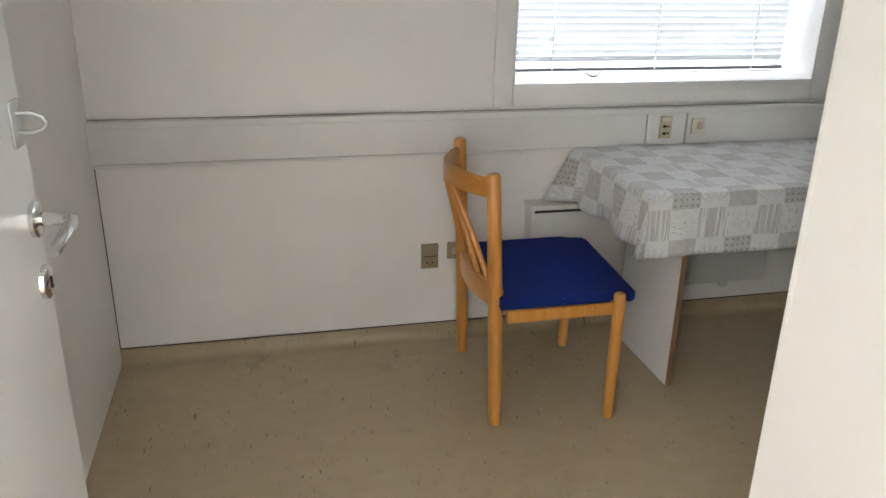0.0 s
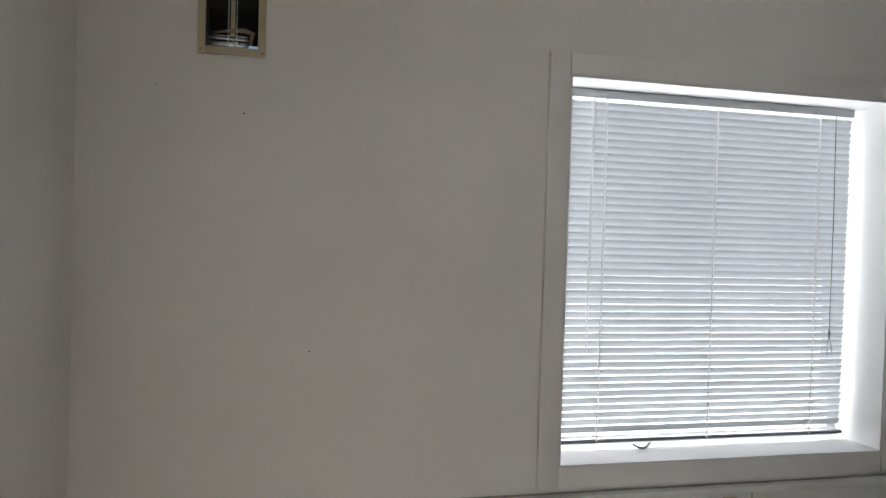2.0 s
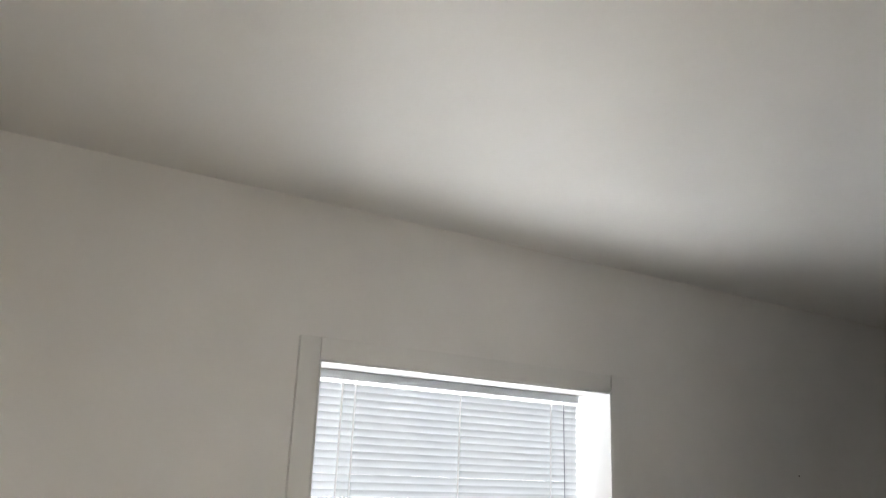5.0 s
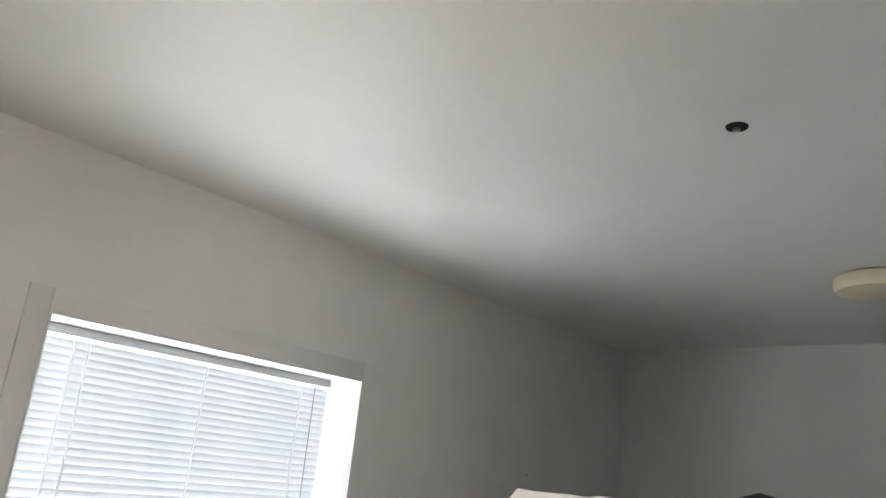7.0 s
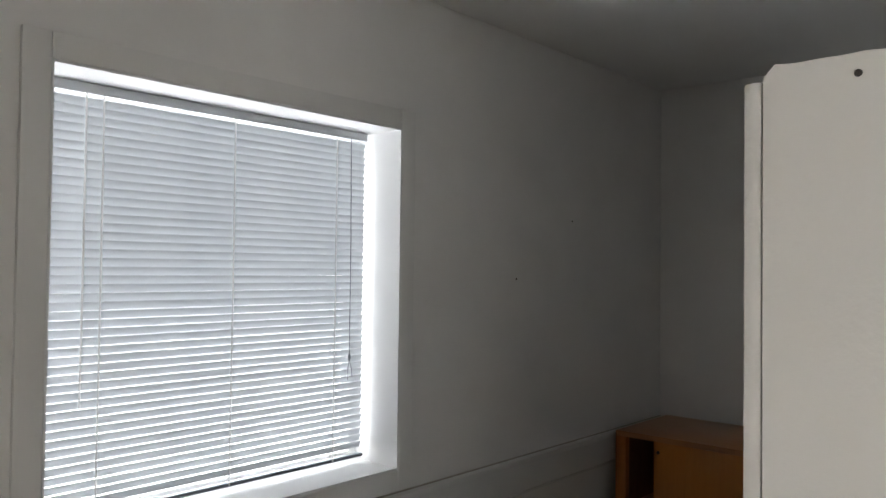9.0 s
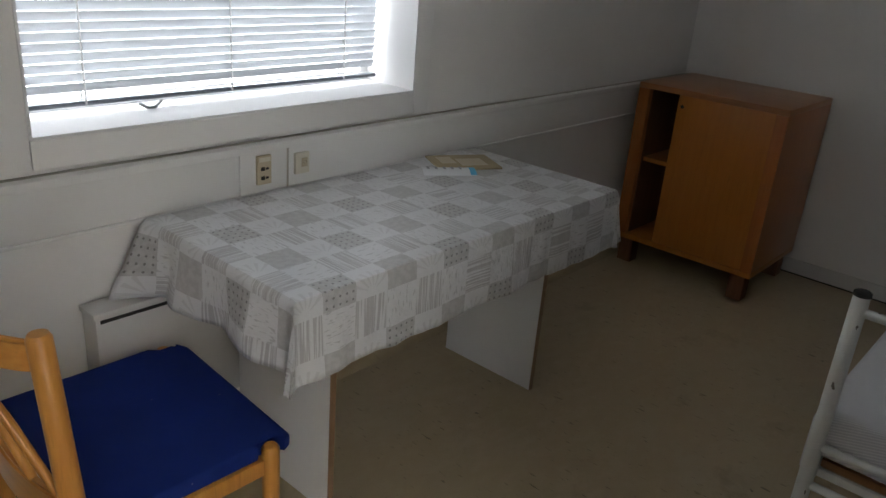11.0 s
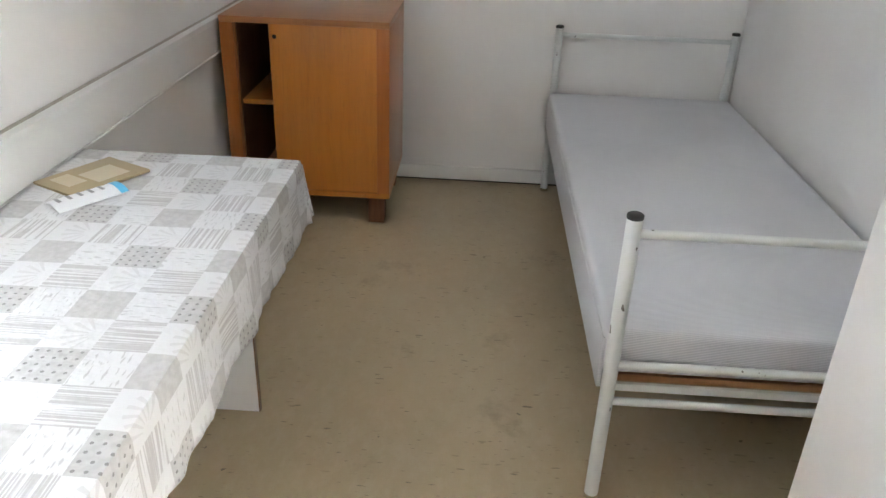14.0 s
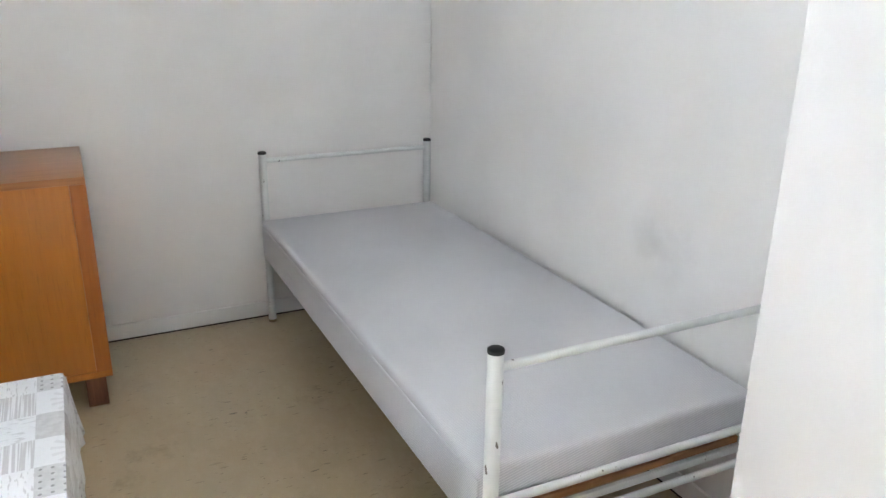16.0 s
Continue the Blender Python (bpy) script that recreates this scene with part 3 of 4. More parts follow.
add_tube(bm, [(0.004, 0.003, -0.003), (0.004, 0.003, -0.008)], 0.009, 10)
part("terminal", bm, STEEL, co)

# ---- radiator under the window ----
rad = thing("panel_radiator", "scuffed white electric panel radiator under the table", "radiator", (0, 0, 0))
boxes("body", [((1.45, -0.085, 0.165), (2.45, -0.012, 0.522))], RAD, rad, bevel=0.006)
boxes("grille", [((1.462, -0.0865, 0.498), (2.435, -0.07, 0.507))], DARK, rad, "dark outlet slot")
boxes("top_cap", [((1.445, -0.089, 0.512), (2.455, -0.010, 0.527))], RAD, rad, bevel=0.004)
for x in (1.55, 2.3):
    boxes("bracket", [((x, -0.03, 0.12), (x + 0.03, -0.0005, 0.50))], RAD, rad)

# ---- table and its cloth ----
TX0, TX1, TY0, TY1, TZ = 1.615, 2.862, -0.628, -0.046, 0.718
table = thing("table", "white laminate table on two panel legs with brown edges", "table", (0, 0, 0))
boxes("tabletop", [((TX0, TY0, TZ - 0.026), (TX1, TY1, TZ))], LAMINATE, table, bevel=0.002)
for x in (1.812, 2.704):
    leg = boxes("panel_leg", [((x, -0.512, 0.0), (x + 0.016, -0.13, TZ - 0.027))], LAMINATE, table)
    boxes("edge_band", [((x, -0.516, 0.0), (x + 0.016, -0.5125, TZ - 0.027))], EDGE, leg, "worn brown edge band")
boxes("stretcher", [((1.829, -0.16, 0.55), (2.703, -0.144, TZ - 0.027))], LAMINATE, table)


def tablecloth():
    """A sheet laid over the table top, hanging in soft folds, with its corners as tails."""
    bm = bmesh.new()
    uvl = bm.loops.layers.uv.new("UVMap")
    over_x, over_y, step = 0.175, 0.195, 0.0145
    lx, ly = TX1 - TX0, TY1 - TY0
    nu, nv = int((lx + 2 * over_x) / step), int((ly + over_y) / step)
    top = TZ + 0.0035
    grid, flat = {}, {}
    for i in range(nu + 1):
        for j in range(nv + 1):
            u = -over_x + (lx + 2 * over_x) * i / nu
            q = -over_y + (ly + over_y) * j / nv
            a = -u if u < 0 else max(0.0, u - lx)
            b = -q if q < 0 else 0.0
            sx = -1 if u < 0 else 1
            x, y = TX0 + min(max(u, 0), lx), TY0 + max(q, 0)
            nz = noise.noise(Vector((u * 7, q * 7, 0.3)))
            z = top + 0.0012 * (nz + 1)
            soft = 0.008
            low, hi = min(a, b), max(a, b)
            ex, ey = sx, -1
            if a > 0 and b == 0:
                back = max(0.0, (q - (ly - 0.10)) / 0.10)      # slack tail beside the wall
                wave = 0.016 * math.sin(u * 3 + q * 24 + sx) + 0.014 * nz
                x += sx * (soft * min(1, a / soft) + (a / over_x) * (0.010 + wave * (1.0 if sx < 0 else 0.4) + (0.10 * back if sx < 0 else 0)))
                x += sx * (a / over_x) * 0.014 * noise.noise(Vector((q * 15 + u * 6, u * 9, 2.0)))
                z -= max(0.0, a - soft * 0.4) * (1 + 0.10 * back)
            elif b > 0 and a == 0:
                wave = 0.005 * math.sin(u * 19) + 0.007 * noise.noise(Vector((u * 24, q * 8, 1.0))) + 0.010 * noise.noise(Vector((u * 9, 4.0, q * 3)))
                y -= soft * min(1, b / soft) + (b / over_y) * (0.006 + wave)
                z -= max(0.0, b - soft * 0.4)
            elif a > 0 and b > 0:
                drop = hi + 0.02 * low
                fold = low * ((0.34 if u < 0 else 0.10) + (0.15 if u < 0 else 0.12) * math.sin(9 * (a - b) / over_x))
                wa = a / (a + b)
                x += sx * (soft * min(1, a / soft) + fold * (0.35 + 0.5 * wa) + (a / over_x) * 0.012)
                y -= soft * min(1, b / soft) + fold * (0.3 + 0.3 * (1 - wa)) + (b / over_y) * 0.006
                z -= max(0.0, drop - soft * 0.4)
            grid[i, j] = bm.verts.new((x, y, z))
            flat[i, j] = (u + 0.03, q + 0.05)
    for i in range(nu):
        for j in range(nv):
            ks = [(i, j), (i + 1, j), (i + 1, j + 1), (i, j + 1)]
            fc = bm.faces.new([grid[k] for k in ks])
            for loop, k in zip(fc.loops, ks):
                loop[uvl].uv = flat[k]
    ob = part("tablecloth", bm, CLOTH)
    s = ob.modifiers.new("thickness", "SOLIDIFY")
    s.thickness, s.offset = 0.0012, 0.0
    return tagged(ob, "grey and white patchwork-print oilcloth draped over the table", "tablecloth")


tablecloth()

# booklet and folded leaflet on the table
def slab(name, size, m, material, label, category, sag=0.0):
    bm = bmesh.new()
    add_box(bm, (-size[0] / 2, -size[1] / 2, 0), (size[0] / 2, size[1] / 2, size[2]), min(0.0015, size[2] / 3))
    ob = tagged(part(name, bm, material), label, category)
    ob.matrix_world = m
    return ob


TOPZ = TZ + 0.0068
book = slab("booklet", (0.155, 0.215, 0.007), pose(2.665, -0.165, TOPZ, 0, 0, 62), BOOKC, "worn kraft-brown booklet on the tablecloth", "booklet")
for k, (x0, y0, x1, y1) in enumerate(((-0.05, -0.07, 0.03, 0.02), (-0.02, 0.03, 0.055, 0.08))):
    bm = bmesh.new()
    add_box(bm, (x0, y0, 0.0071), (x1, y1, 0.0074))
    part("cover_print", bm, BEIGE, book)
leaf = thing("leaflet", "rolled white leaflet with a blue end", "leaflet", (2.545, -0.205, TOPZ))
leaf.rotation_euler = (0, 0, radians(-35))
bm = bmesh.new()
outer = []
for k in range(9):
    t = k / 8
    outer.append((-0.038 + 0.076 * t, 0.002 + 0.011 * math.sin(math.pi * t)))
va = [[bm.verts.new((x, y, z)) for y, z in outer] for x in (-0.085, 0.085)]
vb = [[bm.verts.new((x, y, max(0.0, z - 0.002))) for y, z in outer] for x in (-0.085, 0.085)]
for r in (va, vb):
    for k in range(8):
        bm.faces.new((r[0][k], r[0][k + 1], r[1][k + 1], r[1][k]))
part("sheet", bm, PAPER, leaf)
bm = bmesh.new()
va = [[bm.verts.new((x, y * 1.02, z + 0.0008)) for y, z in outer] for x in (0.066, 0.086)]
for k in range(8):
    bm.faces.new((va[0][k], va[0][k + 1], va[1][k + 1], va[1][k]))
part("blue_border", bm, CYAN, leaf)
for k in range(5):
    bm = bmesh.new()
    add_box(bm, (-0.07 + 0.026 * k, -0.012, 0.0135), (-0.062 + 0.026 * k, 0.012, 0.0142))
    part("print_line", bm, INK, leaf)

# ---- chair ----
chair = thing("chair", "lacquered beech chair with a blue upholstered seat", "chair", (-0.011, -0.014, 0))
near_top, far_top = Vector((1.160, -0.566, 0.792)), Vector((1.168, -0.152, 0.800))
near_foot, far_foot = Vector((1.186, -0.600, 0)), Vector((1.205, -0.122, 0))
for foot, head in ((near_foot, near_top), (far_foot, far_top)):
    bm = bmesh.new()
    knee = foot.lerp(head, 0.5) + Vector((0.004, 0, 0))
    pts = [foot, foot.lerp(knee, 0.3), foot.lerp(knee, 0.65), knee, knee.lerp(head, 0.5), head - (head - knee).normalized() * 0.008, head]
    add_tube(bm, pts, [0.0175, 0.020, 0.0212, 0.0218, 0.0212, 0.0205, 0.016], 18)
    part("back_post", bm, BEECH, chair)
for x, y in ((1.550, -0.633), (1.585, -0.150)):
    bm = bmesh.new()
    add_tube(bm, [(x, y, 0), (x, y, 0.2), (x, y, 0.38), (x, y, 0.417), (x, y, 0.425)], [0.0155, 0.018, 0.019, 0.0185, 0.014], 18)
    part("front_leg", bm, BEECH, chair)


def bowed_rail(y0, y1, x0, x1, bow, z0, z1, thick, drop=0.0):
    """A bent board between the back posts that bows away from the seat."""
    bm = bmesh.new()
    n = 16
    rings = []
    for k in range(n + 1):
        t = k / n
        arc = math.sin(math.pi * t)
        x, y = x0 + (x1 - x0) * t - bow * arc ** 0.8, y0 + (y1 - y0) * t
        zz0, zz1 = z0 - drop * arc, z1
        rings.append([bm.verts.new(p) for p in ((x - thick / 2, y, zz0), (x + thick / 2, y, zz0), (x + thick / 2, y, zz1), (x - thick / 2, y, zz1))])
    for p, q in zip(rings, rings[1:]):
        for s in range(4):
            bm.faces.new((p[s], p[(s + 1) % 4], q[(s + 1) % 4], q[s]))
    bm.faces.new(rings[0][::-1]), bm.faces.new(rings[-1])
    es = [e for e in bm.edges if abs((e.verts[0].co - e.verts[1].co).z) < 0.02 and abs((e.verts[0].co - e.verts[1].co).y) > 0.005]
    bmesh.ops.bevel(bm, geom=es, offset=0.005, segments=2, affect="EDGES")
    return bm


part("top_rail", bowed_rail(-0.560, -0.152, 1.162, 1.170, 0.084, 0.718, 0.776, 0.020), BEECHX, chair)
part("lower_rail", bowed_rail(-0.598, -0.125, 1.186, 1.202, 0.042, 0.385, 0.455, 0.018, 0.01), BEECHX, chair)
for y0, y1 in ((-0.40, -0.535), (-0.375, -0.46), (-0.345, -0.26), (-0.32, -0.19)):
    bm = bmesh.new()
    xt = 1.166 - 0.083
    s = (y1 + 0.598) / 0.473
    xb = 1.194 - 0.042 * math.sin(math.pi * s) ** 0.8
    add_tube(bm, [(xt, y0, 0.722), ((xt + xb) / 2 + 0.004, (y0 + y1) / 2, 0.58), (xb, y1, 0.44)], [0.009, 0.010, 0.009], 10)
    part("back_slat", bm, BEECH, chair)
for lo, hi in (((1.20, -0.636, 0.358), (1.545, -0.612, 0.396)), ((1.215, -0.150, 0.360), (1.578, -0.130, 0.389))):
    bm = bmesh.new()
    add_box(bm, lo, hi, 0.003)
    part("seat_rail", bm, BEECH, chair)
bm = bmesh.new()
add_box(bm, (1.548, -0.620, 0.360), (1.568, -0.160, 0.389), 0.003)
part("seat_rail", bm, BEECHX, chair)
bm = bmesh.new()
outline = [(1.180, -0.626), (1.522, -0.630), (1.528, -0.611), (1.574, -0.611), (1.580, -0.640), (1.600, -0.630), (1.632, -0.190), (1.618, -0.150), (1.606, -0.172), (1.562, -0.172), (1.556, -0.136), (1.215, -0.136)]
add_prism(bm, outline, 0.394, 0.432, 0.011, 3)
part("seat_pad", bm, BLUE, chair, "royal blue woollen seat pad")

# ---- low cabinet ----
cab = thing("cabinet", "low orange veneer cabinet, its sliding door half open", "cabinet", (0, 0, 0))
KX0, KX1, KY0, KY1, KZ0, KZ1 = 4.015, 4.56, -0.735, -0.055, 0.122, 0.872
t = 0.022
boxes("top", [((KX0, KY0, KZ1 - 0.026), (KX1, KY1, KZ1))], CABTOP, cab, bevel=0.003)
boxes("bottom", [((KX0 + 0.002, KY0, KZ0), (KX1, KY1, KZ0 + 0.024))], CABWOOD, cab, bevel=0.002)
boxes("side_panel", [((KX0 + 0.001, KY0, KZ0 + 0.0245), (KX1, KY0 + 0.052, KZ1 - 0.0265))], CABSTILE, cab, bevel=0.002)
boxes("side_panel", [((KX0 + 0.001, KY1 - 0.055, KZ0 + 0.0245), (KX1, KY1, KZ1 - 0.0265))], CABSTILE, cab, bevel=0.002)
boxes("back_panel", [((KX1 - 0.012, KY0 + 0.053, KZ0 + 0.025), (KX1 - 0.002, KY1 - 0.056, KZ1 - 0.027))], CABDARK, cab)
boxes("shelf", [((KX0 + 0.045, KY0 + 0.053, 0.505), (KX1 - 0.013, KY1 - 0.056, 0.525))], CABWOOD, cab, bevel=0.002)
# thin inner sheet before the far side panel, in the darker brown
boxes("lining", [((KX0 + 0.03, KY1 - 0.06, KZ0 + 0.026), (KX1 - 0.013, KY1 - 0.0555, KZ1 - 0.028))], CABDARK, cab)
sd = boxes("sliding_door", [((KX0 + 0.010, KY0 + 0.0525, KZ0 + 0.025), (KX0 + 0.026, -0.250, KZ1 - 0.027))], CABWOOD, cab, bevel=0.002)
bm = bmesh.new()
add_tube(bm, [(KX0 + 0.0075, -0.272, 0.795), (KX0 + 0.012, -0.272, 0.795)], [0.0075, 0.009], 16)
part("finger_pull", bm, CAP, sd, "dark round finger pull")
for x, y in ((KX0 + 0.02, KY0 + 0.025), (KX0 + 0.02, KY1 - 0.095), (KX1 - 0.09, KY0 + 0.025), (KX1 - 0.09, KY1 - 0.095)):
    boxes("foot", [((x, y, 0.0), (x + 0.07, y + 0.07, KZ0 - 0.0005))], BLOCK, cab, "rough brown wooden block", bevel=0.003)

# ---- bed ----
bed = thing("bed", "white enamelled tubular steel bed frame, paint chipped", "bed", (0, 0, 0))
QX0, QX1, QY0, QY1, PH = 2.458, 4.521, -2.228, -1.444, 0.792
for x in (QX0, QX1):
    for y in (QY0, QY1):
        bm = bmesh.new()
        add_tube(bm, [(x, y, 0.012), (x, y, 0.4), (x, y, PH)], 0.0175, 20)
        post = part("post", bm, TUBE, bed)
        bm = bmesh.new()
        add_tube(bm, [(x, y, PH - 0.004), (x, y, PH + 0.004), (x, y, PH + 0.007)], [0.0185, 0.0185, 0.014], 20)
        part("end_cap", bm, CAP, post, "black plastic cap")
        bm = bmesh.new()
        add_tube(bm, [(x, y, 0.0), (x, y, 0.013)], 0.0185, 16)
        part("foot_cap", bm, BROWN, post, "worn foot cap")
for x, zs in ((QX0, (0.752, 0.412, 0.306)), (QX1, (0.758, 0.36, 0.306))):
    for z in zs:
        bm = bmesh.new()
        r = 0.0105
        add_tube(bm, [(x, QY0 + 0.012, z), (x, (QY0 + QY1) / 2, z), (x, QY1 - 0.012, z)], r, 12)
        part("cross_rail", bm, TUBE, bed)
for y in (QY0, QY1):
    boxes("side_rail", [((QX0 + 0.012, y - 0.012 if y < -2 else y - 0.016, 0.318), (QX1 - 0.012, y + 0.016 if y < -2 else y + 0.012, 0.352))], TUBE, bed, bevel=0.004)
for x in (QX0 + 0.006, QX1 - 0.022):
    boxes("end_rail", [((x, QY0 + 0.018, 0.332), (x + 0.012, QY1 - 0.018, 0.352))], TUBE, bed, bevel=0.002)
boxes("base_board", [((QX0 + 0.02, QY0 + 0.018, 0.353), (QX1 - 0.02, QY1 - 0.018, 0.371))], PLY, bed, "brown plywood base board")
for x in (2.9, 3.5, 4.1):
    boxes("slat", [((x, QY0 + 0.017, 0.322), (x + 0.06, QY1 - 0.017, 0.3525))], TUBE, bed)
bm = bmesh.new()
add_box(bm, (QX0 + 0.016, QY0 - 0.02, 0.373), (QX1 - 0.014, QY1 + 0.022, 0.497), 0.022, segments=4)
add_box(bm, (QX0 + 0.02, QY1 + 0.0135, 0.328), (QX1 - 0.018, QY1 + 0.026, 0.47), 0.006)
mat_ob = part("mattress", bm, TICK)
tagged(mat_ob, "thin grey mattress in striped ticking, no bedding", "mattress")
bm = bmesh.new()
zc = 0.497
pts = [(QX0 + 0.03, QY0 - 0.012, zc - 0.006), (3.5, QY0 - 0.013, zc - 0.004), (QX1 - 0.03, QY0 - 0.012, zc - 0.006)]
add_tube(bm, pts, 0.005, 8)
part("piping", bm, TICK, mat_ob)

# ---- wardrobe beside the door ----
wd = thing("wardrobe", "tall cream-painted wardrobe with a chipped top edge", "wardrobe", (0, 0, 0))
AX0, AX1, AY0, AY1, AZ = 1.238, 2.058, -2.262, -1.73, 1.804
bm = bmesh.new()
# side panel with a ragged upper edge
def ragged_panel(x0, x1):
    bm = bmesh.new()
    n = 60
    low, top = [], []
    for k in range(n + 1):
        y = AY0 + (AY1 - AY0) * k / n
        z = AZ + 0.0035 * noise.noise(Vector((y * 40, x0, 0))) - (0.004 if noise.noise(Vector((y * 23, x0, 7))) > 0.35 else 0)
        if k == n:
            z -= 0.006
        low.append([bm.verts.new((x, y, 0.0)) for x in (x0, x1)])
        top.append([bm.verts.new((x, y, z)) for x in (x0, x1)])
    for k in range(n):
        bm.faces.new((low[k][0], low[k + 1][0], top[k + 1][0], top[k][0]))
        bm.faces.new((low[k][1], top[k][1], top[k + 1][1], low[k + 1][1]))
        bm.faces.new((top[k][0], top[k + 1][0], top[k + 1][1], top[k][1]))
    bm.faces.new((low[0][0], top[0][0], top[0][1], low[0][1]))
    bm.faces.new((low[n][0], low[n][1], top[n][1], top[n][0]))
    return bm


for x0 in (AX0, AX1 - 0.018):
    part("side_panel", ragged_panel(x0, x0 + 0.018), WARD, wd, smooth=False)
boxes("top", [((AX0 + 0.019, AY0, AZ - 0.05), (AX1 - 0.019, AY1, AZ - 0.032))], WARD, wd)
boxes("bottom", [((AX0 + 0.019, AY0, 0.06), (AX1 - 0.019, AY1, 0.078))], WARD, wd)
boxes("back_panel", [((AX0 + 0.019, AY0, 0.079), (AX1 - 0.019, AY0 + 0.006, AZ - 0.051))], WARD, wd)
boxes("plinth", [((AX0 + 0.019, AY1 - 0.05, 0.0), (AX1 - 0.019, AY1 - 0.032, 0.059))], WARD, wd)
mid = (AX0 + AX1) / 2
for x0, x1, hx in ((AX0 + 0.002, mid - 0.002, mid - 0.05), (mid + 0.002, AX1 - 0.002, mid + 0.05)):
    dr = boxes("door", [((x0, AY1 + 0.001, 0.06), (x1, AY1 + 0.016, AZ - 0.010))], WARD, wd, bevel=0.004)
    bm = bmesh.new()
    add_tube(bm, [(hx, AY1 + 0.015, 0.98), (hx, AY1 + 0.038, 0.985), (hx, AY1 + 0.042, 1.0), (hx, AY1 + 0.042, 1.06), (hx, AY1 + 0.038, 1.075), (hx, AY1 + 0.015, 1.08)], 0.0045, 10)
    part("handle", bm, STEEL, dr)
bm = bmesh.new()
add_tube(bm, [(AX0 - 0.002, AY1 - 0.066, AZ - 0.015), (AX0 + 0.001, AY1 - 0.066, AZ - 0.015)], [0.0024, 0.003], 12)
part("screw", bm, DARK, wd)

# dark bags lying folded on the wardrobe
def crumpled(name, x0, x1, y0, y1, z0, rise, material, label, seed):
    bm = bmesh.new()
    n, m_ = 28, 18
    top, low = {}, {}
    for i in range(n + 1):
        for j in range(m_ + 1):
            u, q = i / n, j / m_
            x, y = x0 + (x1 - x0) * u, y0 + (y1 - y0) * q
            e = min(1, 5 * min(u, 1 - u, q, 1 - q))
            h = rise * (0.35 + 0.65 * abs(noise.noise(Vector((x * 7, y * 9, seed))))) * e
            h += rise * 0.4 * e * noise.noise(Vector((x * 25, y * 25, seed)))
            sh = 0.03 * noise.noise(Vector((x * 4, y * 4, seed + 3)))
            top[i, j] = bm.verts.new((x + sh, y + sh * 0.6, z0 + 0.004 + max(0, h)))
            low[i, j] = bm.verts.new((x + sh, y + sh * 0.6, z0))
    for d in (top, low):
        for i in range(n):
            for j in range(m_):
                bm.faces.new((d[i, j], d[i + 1, j], d[i + 1, j + 1], d[i, j + 1]))
    rim = [(i, 0) for i in range(n)] + [(n, j) for j in range(m_)] + [(i, m_) for i in range(n, 0, -1)] + [(0, j) for j in range(m_, 0, -1)]
    for a_, b_ in zip(rim, rim[1:] + rim[:1]):
        bm.faces.new((top[a_], top[b_], low[b_], low[a_]))
    return tagged(part(name, bm, material), label, "bag")


crumpled("folded_bag", 1.52, 2.02, -2.22, -1.92, AZ - 0.031, 0.060, NAVY, "flat dark navy cloth bag on the wardrobe", 2.0)
crumpled("plastic_bag", 1.29, 1.36, -1.915, -1.865, AZ - 0.031, 0.048, PAPER, "small crumpled white bag on the wardrobe", 8.0)
bm = bmesh.new()
for k, (w0, w1) in enumerate(((0.0, 0.004), (0.010, 0.014))):
    path = [(1.31, -1.945, (AZ + 0.003) - 0.004 + w0), (1.297, -1.950, (AZ + 0.003) + 0.006), (1.30, -1.966, (AZ + 0.003) + 0.011 - w0), (1.32, -2.01, (AZ + 0.003) + 0.001 - w0), (1.35, -2.08, (AZ + 0.003) - 0.008 - w0 * 0.5), (1.39, -2.16, (AZ + 0.003) + 0.002 - w0 * 0.5), (1.42, -2.24, (AZ + 0.003) + 0.012 - w0 * 0.5)]
    add_tube(bm, path, [0.003, 0.005, 0.006, 0.006, 0.006, 0.007, 0.008], 10)
strap = tagged(part("bag_strap", bm, CAP), "black padded strap folded over on the wardrobe", "strap")

# ---- door, standing open ----
door = thing("door_1", "white flush door standing open against the side wall", "door", (DX0 + 0.028, -D + 0.014, 0.0))
door["kind"] = "structure"
DW = 0.845
LEAN = 87.9
door.rotation_euler = (0, 0, radians(LEAN))
boxes("leaf", [((0.0, -0.001, 0.008), (DW, 0.039, DZ - 0.03))], DOORPAINT, door, bevel=0.002)
SIDE = -0.001


def on_leaf(name, bm, material, label=""):
    return part(name, bm, material, door, label)


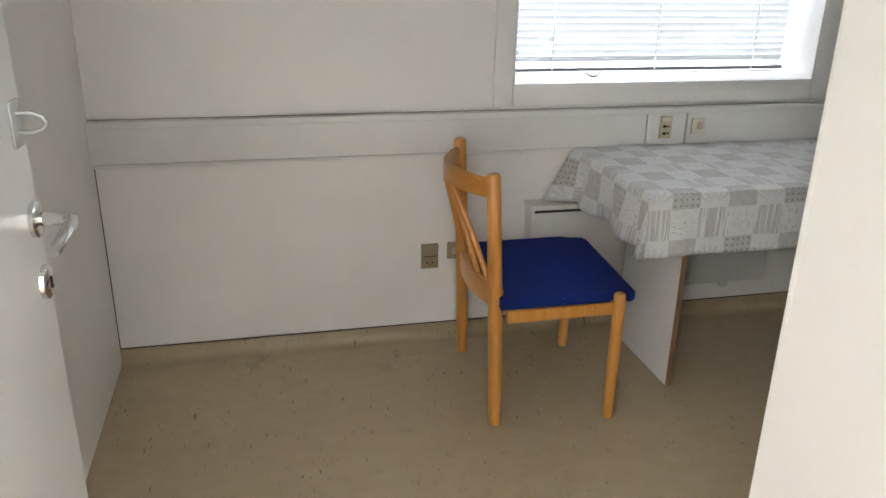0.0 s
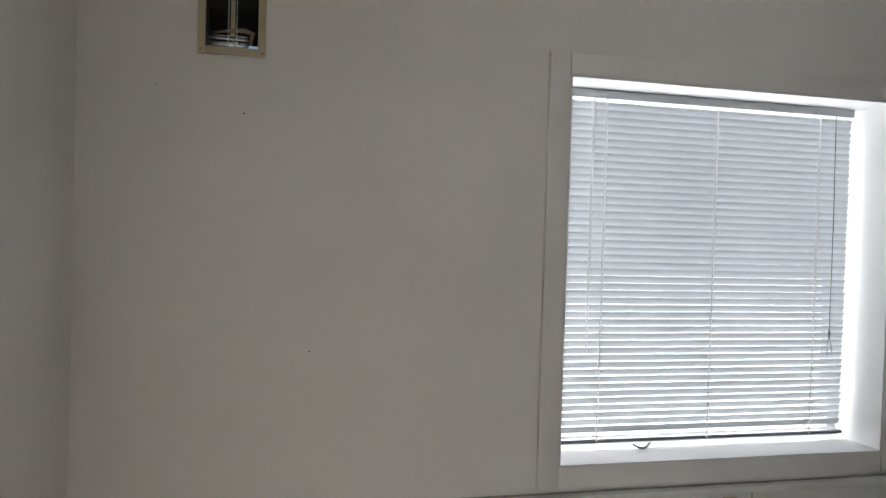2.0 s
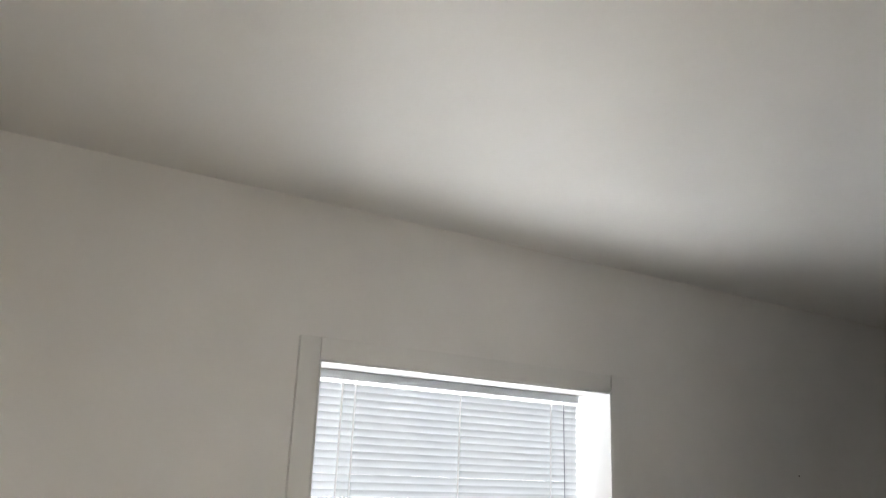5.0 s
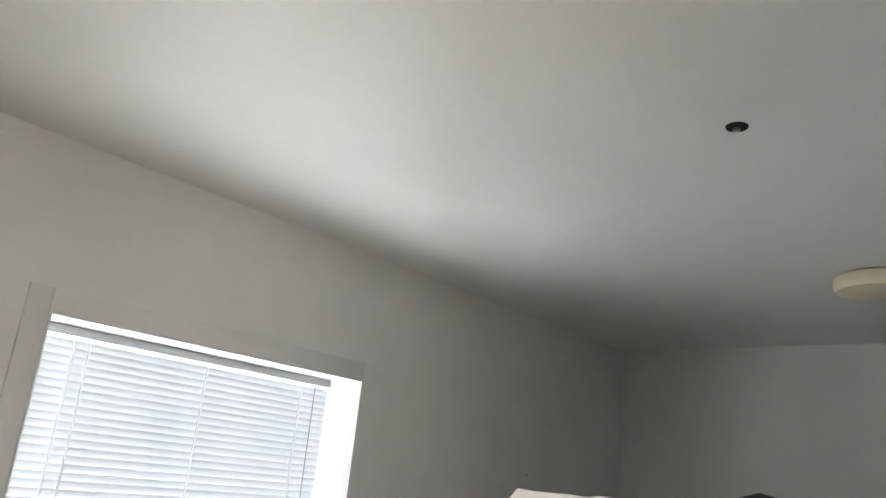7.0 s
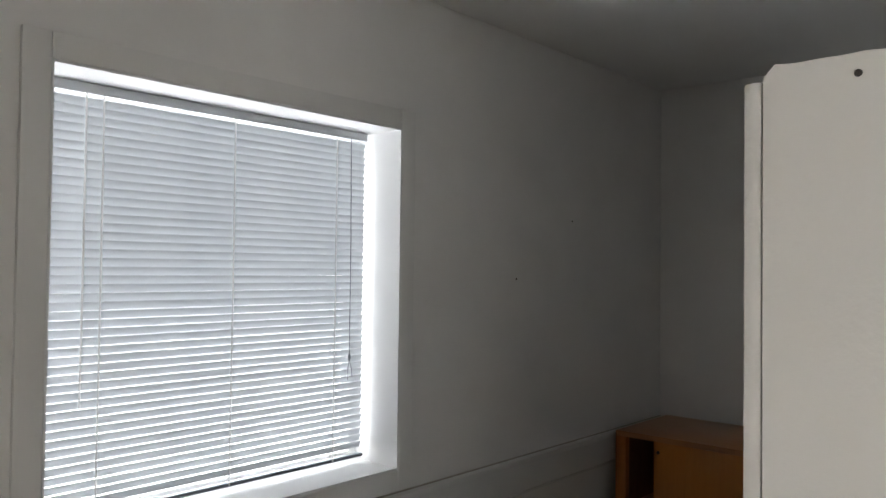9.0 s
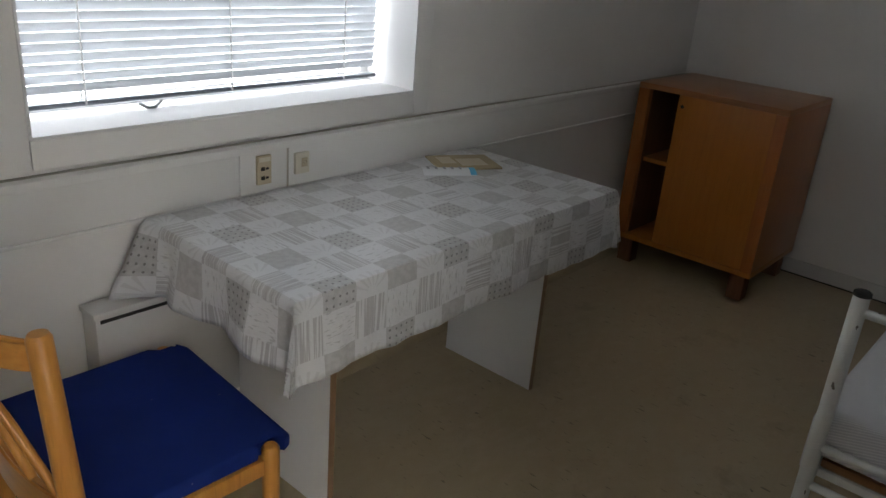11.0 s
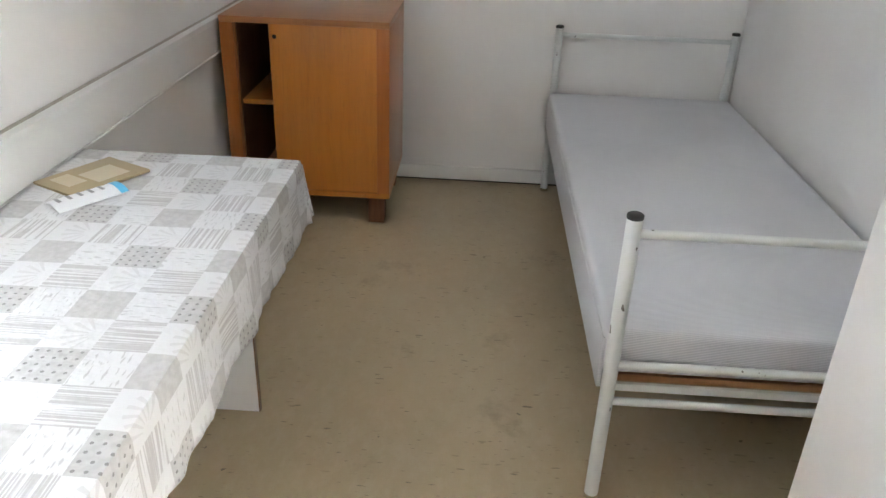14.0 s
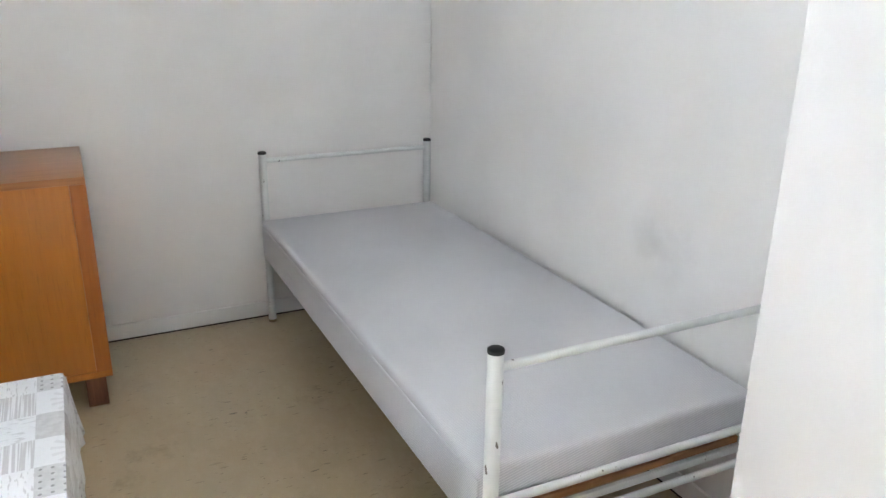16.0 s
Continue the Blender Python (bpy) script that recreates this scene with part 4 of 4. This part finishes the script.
bm = bmesh.new()
add_tube(bm, [(DW - 0.0260, SIDE, 1.0), (DW - 0.0260, SIDE - 0.006, 1.0), (DW - 0.0260, SIDE - 0.009, 1.0)], [0.026, 0.026, 0.020], 24)
rose = on_leaf("handle_rose", bm, CHROME, "round chrome rose")
bm = bmesh.new()
add_tube(bm, [(DW - 0.0260, SIDE - 0.008, 1.0), (DW - 0.0260, SIDE - 0.040, 1.0), (DW - 0.0310, SIDE - 0.050, 0.999), (DW - 0.0460, SIDE - 0.053, 0.996), (DW - 0.0850, SIDE - 0.052, 0.990), (DW - 0.1120, SIDE - 0.045, 0.980)], [0.0095, 0.0095, 0.010, 0.010, 0.009, 0.008], 14)
on_leaf("lever", bm, CHROME, "curved chrome lever")
bm = bmesh.new()
add_tube(bm, [(DW - 0.0260, SIDE, 0.905), (DW - 0.0260, SIDE - 0.006, 0.905), (DW - 0.0260, SIDE - 0.009, 0.905)], [0.026, 0.025, 0.019], 24)
esc = on_leaf("lock_escutcheon", bm, CHROME, "round chrome lock cover")
bm = bmesh.new()
add_box(bm, (DW - 0.0295, SIDE - 0.0105, 0.895), (DW - 0.0225, SIDE - 0.0085, 0.913), 0.0006)
part("keyhole", bm, DARK, esc)
bm = bmesh.new()
add_box(bm, (DW - 0.052, SIDE - 0.003, 1.105), (DW - 0.012, SIDE, 1.168), 0.001)
hp = on_leaf("hasp_plate", bm, STEEL, "zinc hasp plate")
bm = bmesh.new()
ring = [(DW - 0.030, SIDE - 0.002, 1.150), (DW - 0.030, SIDE - 0.022, 1.150), (DW - 0.030, SIDE - 0.034, 1.145), (DW - 0.030, SIDE - 0.038, 1.137), (DW - 0.030, SIDE - 0.034, 1.129), (DW - 0.030, SIDE - 0.022, 1.124), (DW - 0.030, SIDE - 0.002, 1.124)]
add_tube(bm, ring, 0.003, 10)
part("staple", bm, STEEL, hp)
for z in (0.25, 1.8):
    bm = bmesh.new()
    add_tube(bm, [(-0.004, -0.006, z - 0.04), (-0.004, -0.006, z + 0.04)], 0.006, 12)
    on_leaf("hinge", bm, STEEL)

# ---- outside ----
structure("ground", [((-300, T + 0.3, -0.9), (300, 500, -0.6))], paint("outdoor_ground", (0.16, 0.17, 0.10), 0.9, 0.1), "open ground outside the window", "ground")
